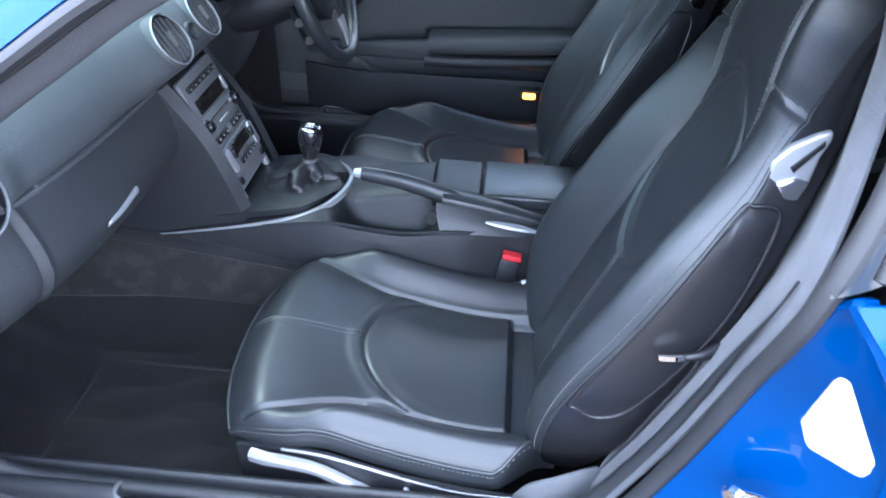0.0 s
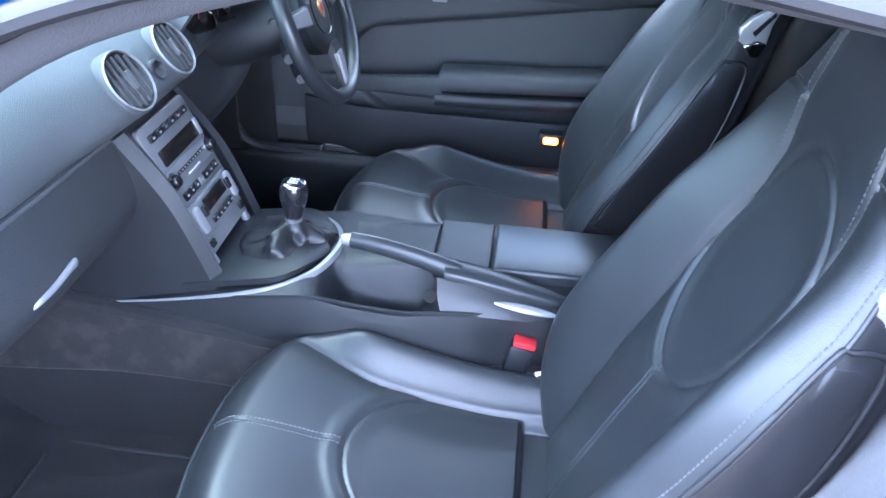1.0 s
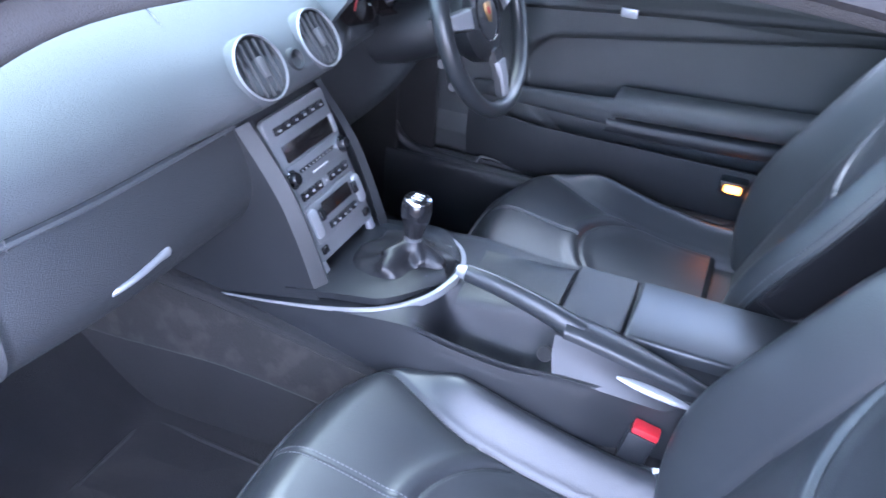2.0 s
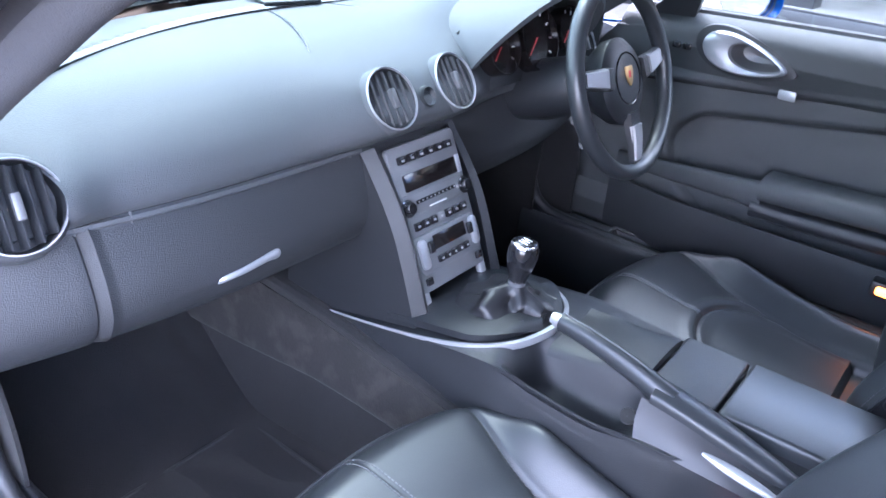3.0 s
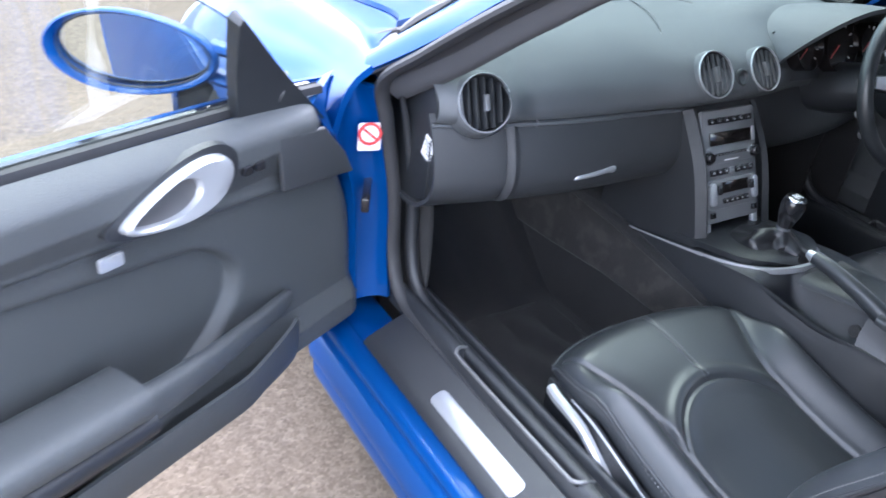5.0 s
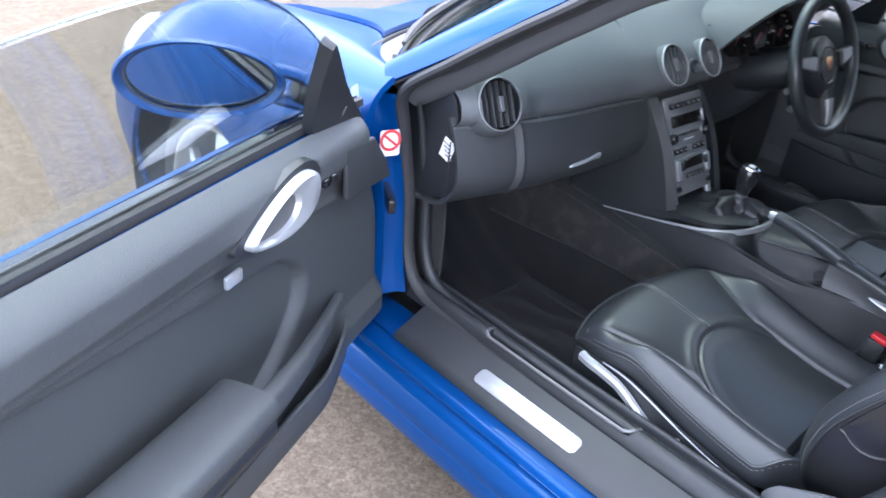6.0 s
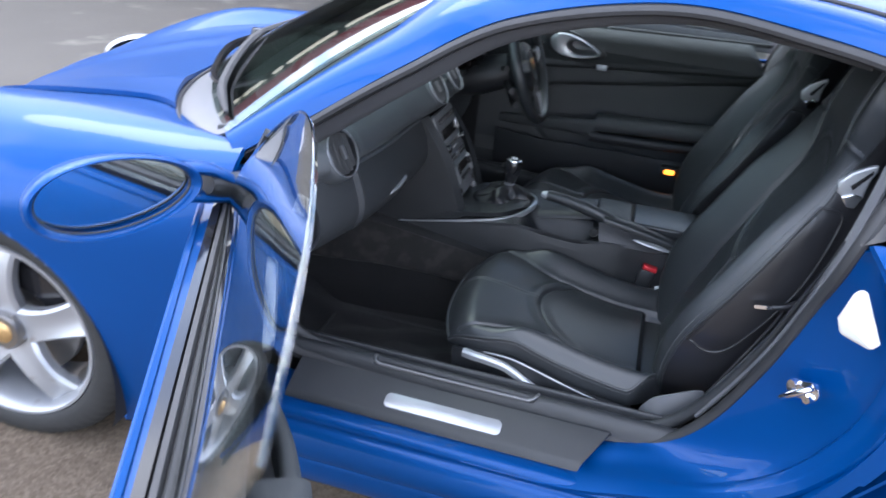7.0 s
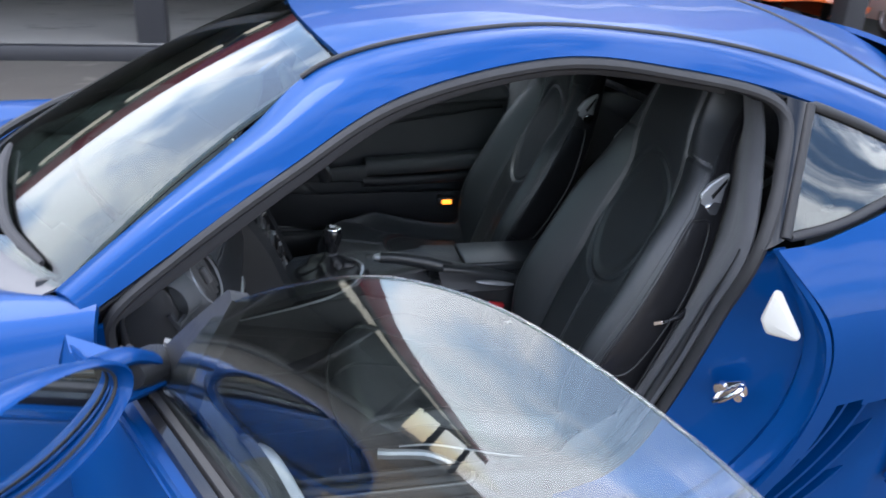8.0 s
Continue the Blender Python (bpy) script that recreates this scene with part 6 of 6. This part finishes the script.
part("shift_cap", moved(lathe([(0.001, 0.1062), (0.014, 0.1058), (0.0168, 0.1046), (0.0175, 0.102)], 28), Matrix.Translation((1.088, 0.0, 0.592)) @ Matrix.Rotation(radians(4), 4, "Y")), GLOSS, gk, "gloss black cap with the gear pattern")
for dx in (-0.007, 0, 0.007):
    part("gear_mark", moved(box((0.016, 0.0016, 0.001), (0, dx, 0.1064), 0), Matrix.Translation((1.088, 0.0, 0.592)) @ Matrix.Rotation(radians(4), 4, "Y")), PAPER, gk)
part("gear_mark", moved(box((0.0016, 0.016, 0.001), (0, 0, 0.1066), 0), Matrix.Translation((1.088, 0.0, 0.592)) @ Matrix.Rotation(radians(4), 4, "Y")), PAPER, gk)

hb = part("hand_brake", sweep(curve([(1.210, -0.066, 0.634), (1.26, -0.069, 0.630), (1.33, -0.074, 0.617), (1.395, -0.080, 0.600)], 24), [(0.0145 * math.cos(t), 0.0165 * math.sin(t)) for t in np.linspace(0, 6.283, 16, endpoint=False)], scale=np.linspace(0.85, 1.15, 24)), LEATHER, car, "leather hand brake lever with a silver button")
part("hand_brake_button", moved(lathe([(0.001, 0.016), (0.008, 0.014), (0.0105, 0.006), (0.0115, 0.0)], 20), Matrix.Translation((1.208, -0.066, 0.634)) @ Euler((0, radians(-85), 0)).to_matrix().to_4x4()), SILVER, hb)
part("hand_brake_seam", sweep(curve([(1.212, -0.066, 0.6485), (1.26, -0.069, 0.6455), (1.33, -0.074, 0.634), (1.39, -0.080, 0.618)], 20), 0.0016), THREAD, hb)
def shroud(k):
    """The middle, half width and height of the leather shroud, from the lever back."""
    return -0.079 - 0.006 * k, 0.025 * (1 - 0.45 * k**2), 0.615 - 0.044 * k**1.4


cov, flank = [], []
for k in np.linspace(0, 1, 40):
    x = 1.372 + 0.205 * k
    yc, w, top = shroud(k)
    cov.append(curve([(x, yc - w, top - 0.016), (x, yc - w * 0.88, top - 0.003), (x, yc, top + 0.003), (x, yc + w * 0.88, top - 0.003), (x, yc + w, top - 0.020), (x, yc + w + 0.002, 0.560)], 24))
    low = -0.136 + 0.034 * smooth(0.72, 1.0, k)
    flank.append(curve([(x - 0.012 * (1 - k), yc - w + 0.002, top - 0.014), (x - 0.008 * (1 - k), 0.5 * (yc - w + low) - 0.002, 0.5 * (top - 0.014 + 0.556)), (x, low, 0.556)], 12))
part("hand_brake_cover", thick(grid(cov), 0.004), LEATHER, hb, "padded hand brake shroud")
part("shroud_side", thick(grid(flank), 0.003), SHROUD, hb, "satin grey shroud side")
inlay = []
for k in np.linspace(0.42, 0.93, 20):
    yc, w, top = shroud(k)
    inlay.append((1.372 + 0.205 * k, 0.62 * (yc - w) + 0.38 * -0.136 - 0.004, 0.62 * (top - 0.014) + 0.38 * 0.556 + 0.001))
part("cover_strip", sweep(inlay, [(0.0075 * math.cos(t), 0.003 * math.sin(t)) for t in np.linspace(0, 2 * math.pi, 10, endpoint=False)], up=(0, -0.6, 0.8), scale=np.sin(np.linspace(0.12, math.pi - 0.12, 20)) ** 0.6), SILVER, hb)
part("hook_hole", lathe([(0.001, 0.002), (0.010, 0.002), (0.012, -0.004)], 20, Matrix.Translation((1.353, -0.118, 0.574)) @ Euler((radians(60), 0, 0)).to_matrix().to_4x4()), CARPET, con)
part("armrest_lid", box((0.29, 0.152, 0.034), (1.592, 0.028, 0.577), 0.007, 3), LEATHER, con, "padded console lid")
part("console_tray", box((0.098, 0.148, 0.034), (1.394, 0.028, 0.575), 0.005, 3), PLASTIC, con)
part("console_ramp", thick(grid([curve([(x, -0.045, 0.581 - 0.004 * k), (x, -0.03, 0.591 - 0.004 * k), (x, 0.06, 0.591 - 0.004 * k), (x, 0.085, 0.572)], 14) for k, x in enumerate(np.linspace(1.346, 1.19, 8))]), -0.01), PLASTIC, con)
part("lever_sleeve", moved(lathe([(0.0128, -0.004), (0.0142, 0.02), (0.0152, 0.044), (0.0175, 0.052)], 20), Matrix.Translation((1.088, 0.0, 0.592)) @ Matrix.Rotation(radians(4), 4, "Y")), TITAN, gk)
fr = [(1.075 + 0.072 * math.cos(t) * (1.05 if math.cos(t) < 0 else 1.0), 0.066 * math.sin(t), 0.5665) for t in np.linspace(0, 2 * math.pi, 50, endpoint=False)]
part("gaiter_frame", sweep(fr, [(-0.007, -0.004), (0.007, -0.004), (0.004, 0.004), (-0.004, 0.005)], True), PLASTIC, con)
# fuse box lid and lower corner trim on the kick panel
part("fuse_cover", box((0.004, 0.10, 0.12), (0.78, -0.645, 0.72), 0.003), PLASTIC, dash)
fl = part("fuse_label", box((0.032, 0.0012, 0.044), (0.772, -0.6925, 0.760), 0, turn=pose(0, 0, 0, 0, 18, 0)), PAPER, dash, "creased white fuse label")
for k in range(4):
    part("bar", box((0.022, 0.0008, 0.003), (0.770 + 0.003 * k, -0.6935, 0.773 - 0.009 * k), 0, turn=pose(0, 0, 0, 0, 18, 0)), TITAN, fl)


# ---- the yard round the car ----
DARK = mat("dark_grey_paint", (0.030, 0.030, 0.034), 0.5, mottle=(2, 0.2), grain=(40, 0.1))
FASCIA = mat("dark_red_fascia", (0.17, 0.022, 0.035), 0.45, mottle=(1, 0.12))
SOFFIT = mat("soffit_boards", (0.10, 0.10, 0.10), 0.8, mottle=(1.5, 0.25), grain=(20, 0.3))
WALL = mat("painted_block_wall", (0.030, 0.030, 0.030), 0.85, mottle=(0.8, 0.2), grain=(25, 0.4))
TUBE = mat("strip_light", (0.9, 0.88, 0.8), 0.4, emit=((1.0, 0.93, 0.78), 0.45))
SLAB = mat("paved_floor", (0.17, 0.165, 0.155), 0.85, mottle=(0.9, 0.22), grain=(30, 0.4), stain=(2.0, (0.10, 0.097, 0.09), 0.58))


def solid(name, size, at, material, parent=None, label="", bevel=0.02):
    return part(name, box(size, at, bevel), material, parent, label)


def canopy(name, origin, turn, length, depth, posts, top):
    """An open-fronted canopy: raised floor, posts, roof with its fascia, strip lights and a plain back wall."""
    root = solid(name, (length, depth, 0.12), (length / 2, depth / 2, 0.06), SLAB)
    root.matrix_world = Matrix.Translation(origin) @ Matrix.Rotation(radians(turn), 4, "Z")
    tagged(root, "dark open-fronted showroom canopy with a red fascia", "building")
    solid("kerb", (length, 0.14, 0.15), (length / 2, -0.075, 0.075), DARK, root, bevel=0.02)
    for x in posts:
        solid("post", (0.30, 0.30, top - 0.5), (x, 0.45, top / 2 - 0.16), DARK, root, "dark grey steel post", 0.02)
    rf = solid("canopy_roof", (length, depth, 0.25), (length / 2, depth / 2, top - 0.30), SOFFIT, root)
    solid("fascia", (length, 0.08, 0.42), (length / 2, -0.045, top - 0.21), FASCIA, root, "dark red fascia")
    solid("fascia_trim", (length, 0.10, 0.07), (length / 2, -0.05, top - 0.47), DARK, root)
    for k in range(int(length / 2.2)):
        solid("strip_light", (1.8, 0.30, 0.09), (1.1 + 2.2 * k, 0.55, top - 0.47), TUBE, rf, "lit fluorescent strip light", 0.02)
    solid("back_wall", (length, 0.2, top - 0.45), (length / 2, depth - 0.1, top / 2 - 0.14), WALL, root)
    return root


canopy("showroom_canopy", (-45.0, 6.5, 0), 0, 64.0, 6.0, (44.75, 36.8, 28.8, 20.8, 12.8, 4.8, 53.1, 60.0), 3.9)


def parked_car(colour, at, turn, label):
    paint = mat(label.split()[0] + "_car_paint", colour, 0.35, 0.0, 1.0, (3, 0.05))
    out = []
    ln = keyed((-2.05, -1.9, -1.2, -0.55, 0.1, 1.2, 1.75, 2.0), (0.55, 0.72, 0.90, 1.05, 1.40, 1.44, 1.10, 0.75))
    for x in np.linspace(-2.05, 2.0, 60):
        top = float(ln(x))
        sh = min(top, 0.92)
        w = 0.86 * (1 - 0.12 * (abs(x) / 2.05) ** 4)
        out.append(curve([(x, -w * 0.9, 0.22), (x, -w, 0.45), (x, -w, sh - 0.12), (x, -w * 0.94, sh), (x, -w * 0.70 if top > 1.0 else -w * 0.6, top - 0.03), (x, 0, top), (x, w * 0.70 if top > 1.0 else w * 0.6, top - 0.03), (x, w * 0.94, sh), (x, w, sh - 0.12), (x, w, 0.45), (x, w * 0.9, 0.22)], 50))
    root = part("parked_car", thick(grid(out), 0.02), paint)
    tagged(root, label, "car")
    root.matrix_world = Matrix.Translation(at) @ Matrix.Rotation(radians(turn), 4, "Z")
    for sx in (-1.25, 1.25):
        for sy in (-0.80, 0.80):
            wm = Matrix.Translation((sx, sy, 0.31)) @ Euler((radians(90 if sy < 0 else -90), 0, 0)).to_matrix().to_4x4()
            ty = part("wheel", lathe([(0.20, 0.03), (0.28, 0.03), (0.31, 0.0), (0.31, -0.16), (0.20, -0.18)], 32, wm), TYRE, root)
            part("rim", lathe([(0.001, 0.0), (0.06, 0.01), (0.19, 0.015), (0.205, 0.035)], 32, wm), ALLOY, ty)
    for sy in (-1, 1):
        part("side_window", thick(grid([[(x, sy * (0.80 - 0.16 * k), 0.95 + 0.36 * k * (1 if -0.2 < x < 1.2 else 0.55)) for k in np.linspace(0, 1, 5)] for x in np.linspace(-0.55, 1.5, 14)]), 0.01), GLOSS, root)
        part("headlamp", lathe([(0.001, 0.03), (0.08, 0.025), (0.11, 0.0)], 24, Matrix.Translation((-1.93, sy * 0.58, 0.66)) @ Euler((0, radians(-75), 0)).to_matrix().to_4x4()), SILVER, root)
    return root


parked_car((0.72, 0.13, 0.02), (8.3, 9.3, 0.13), 75, "orange hatchback parked under the canopy")
parked_car((0.70, 0.70, 0.70), (10.6, 9.0, 0.13), 80, "white hatchback parked under the canopy")
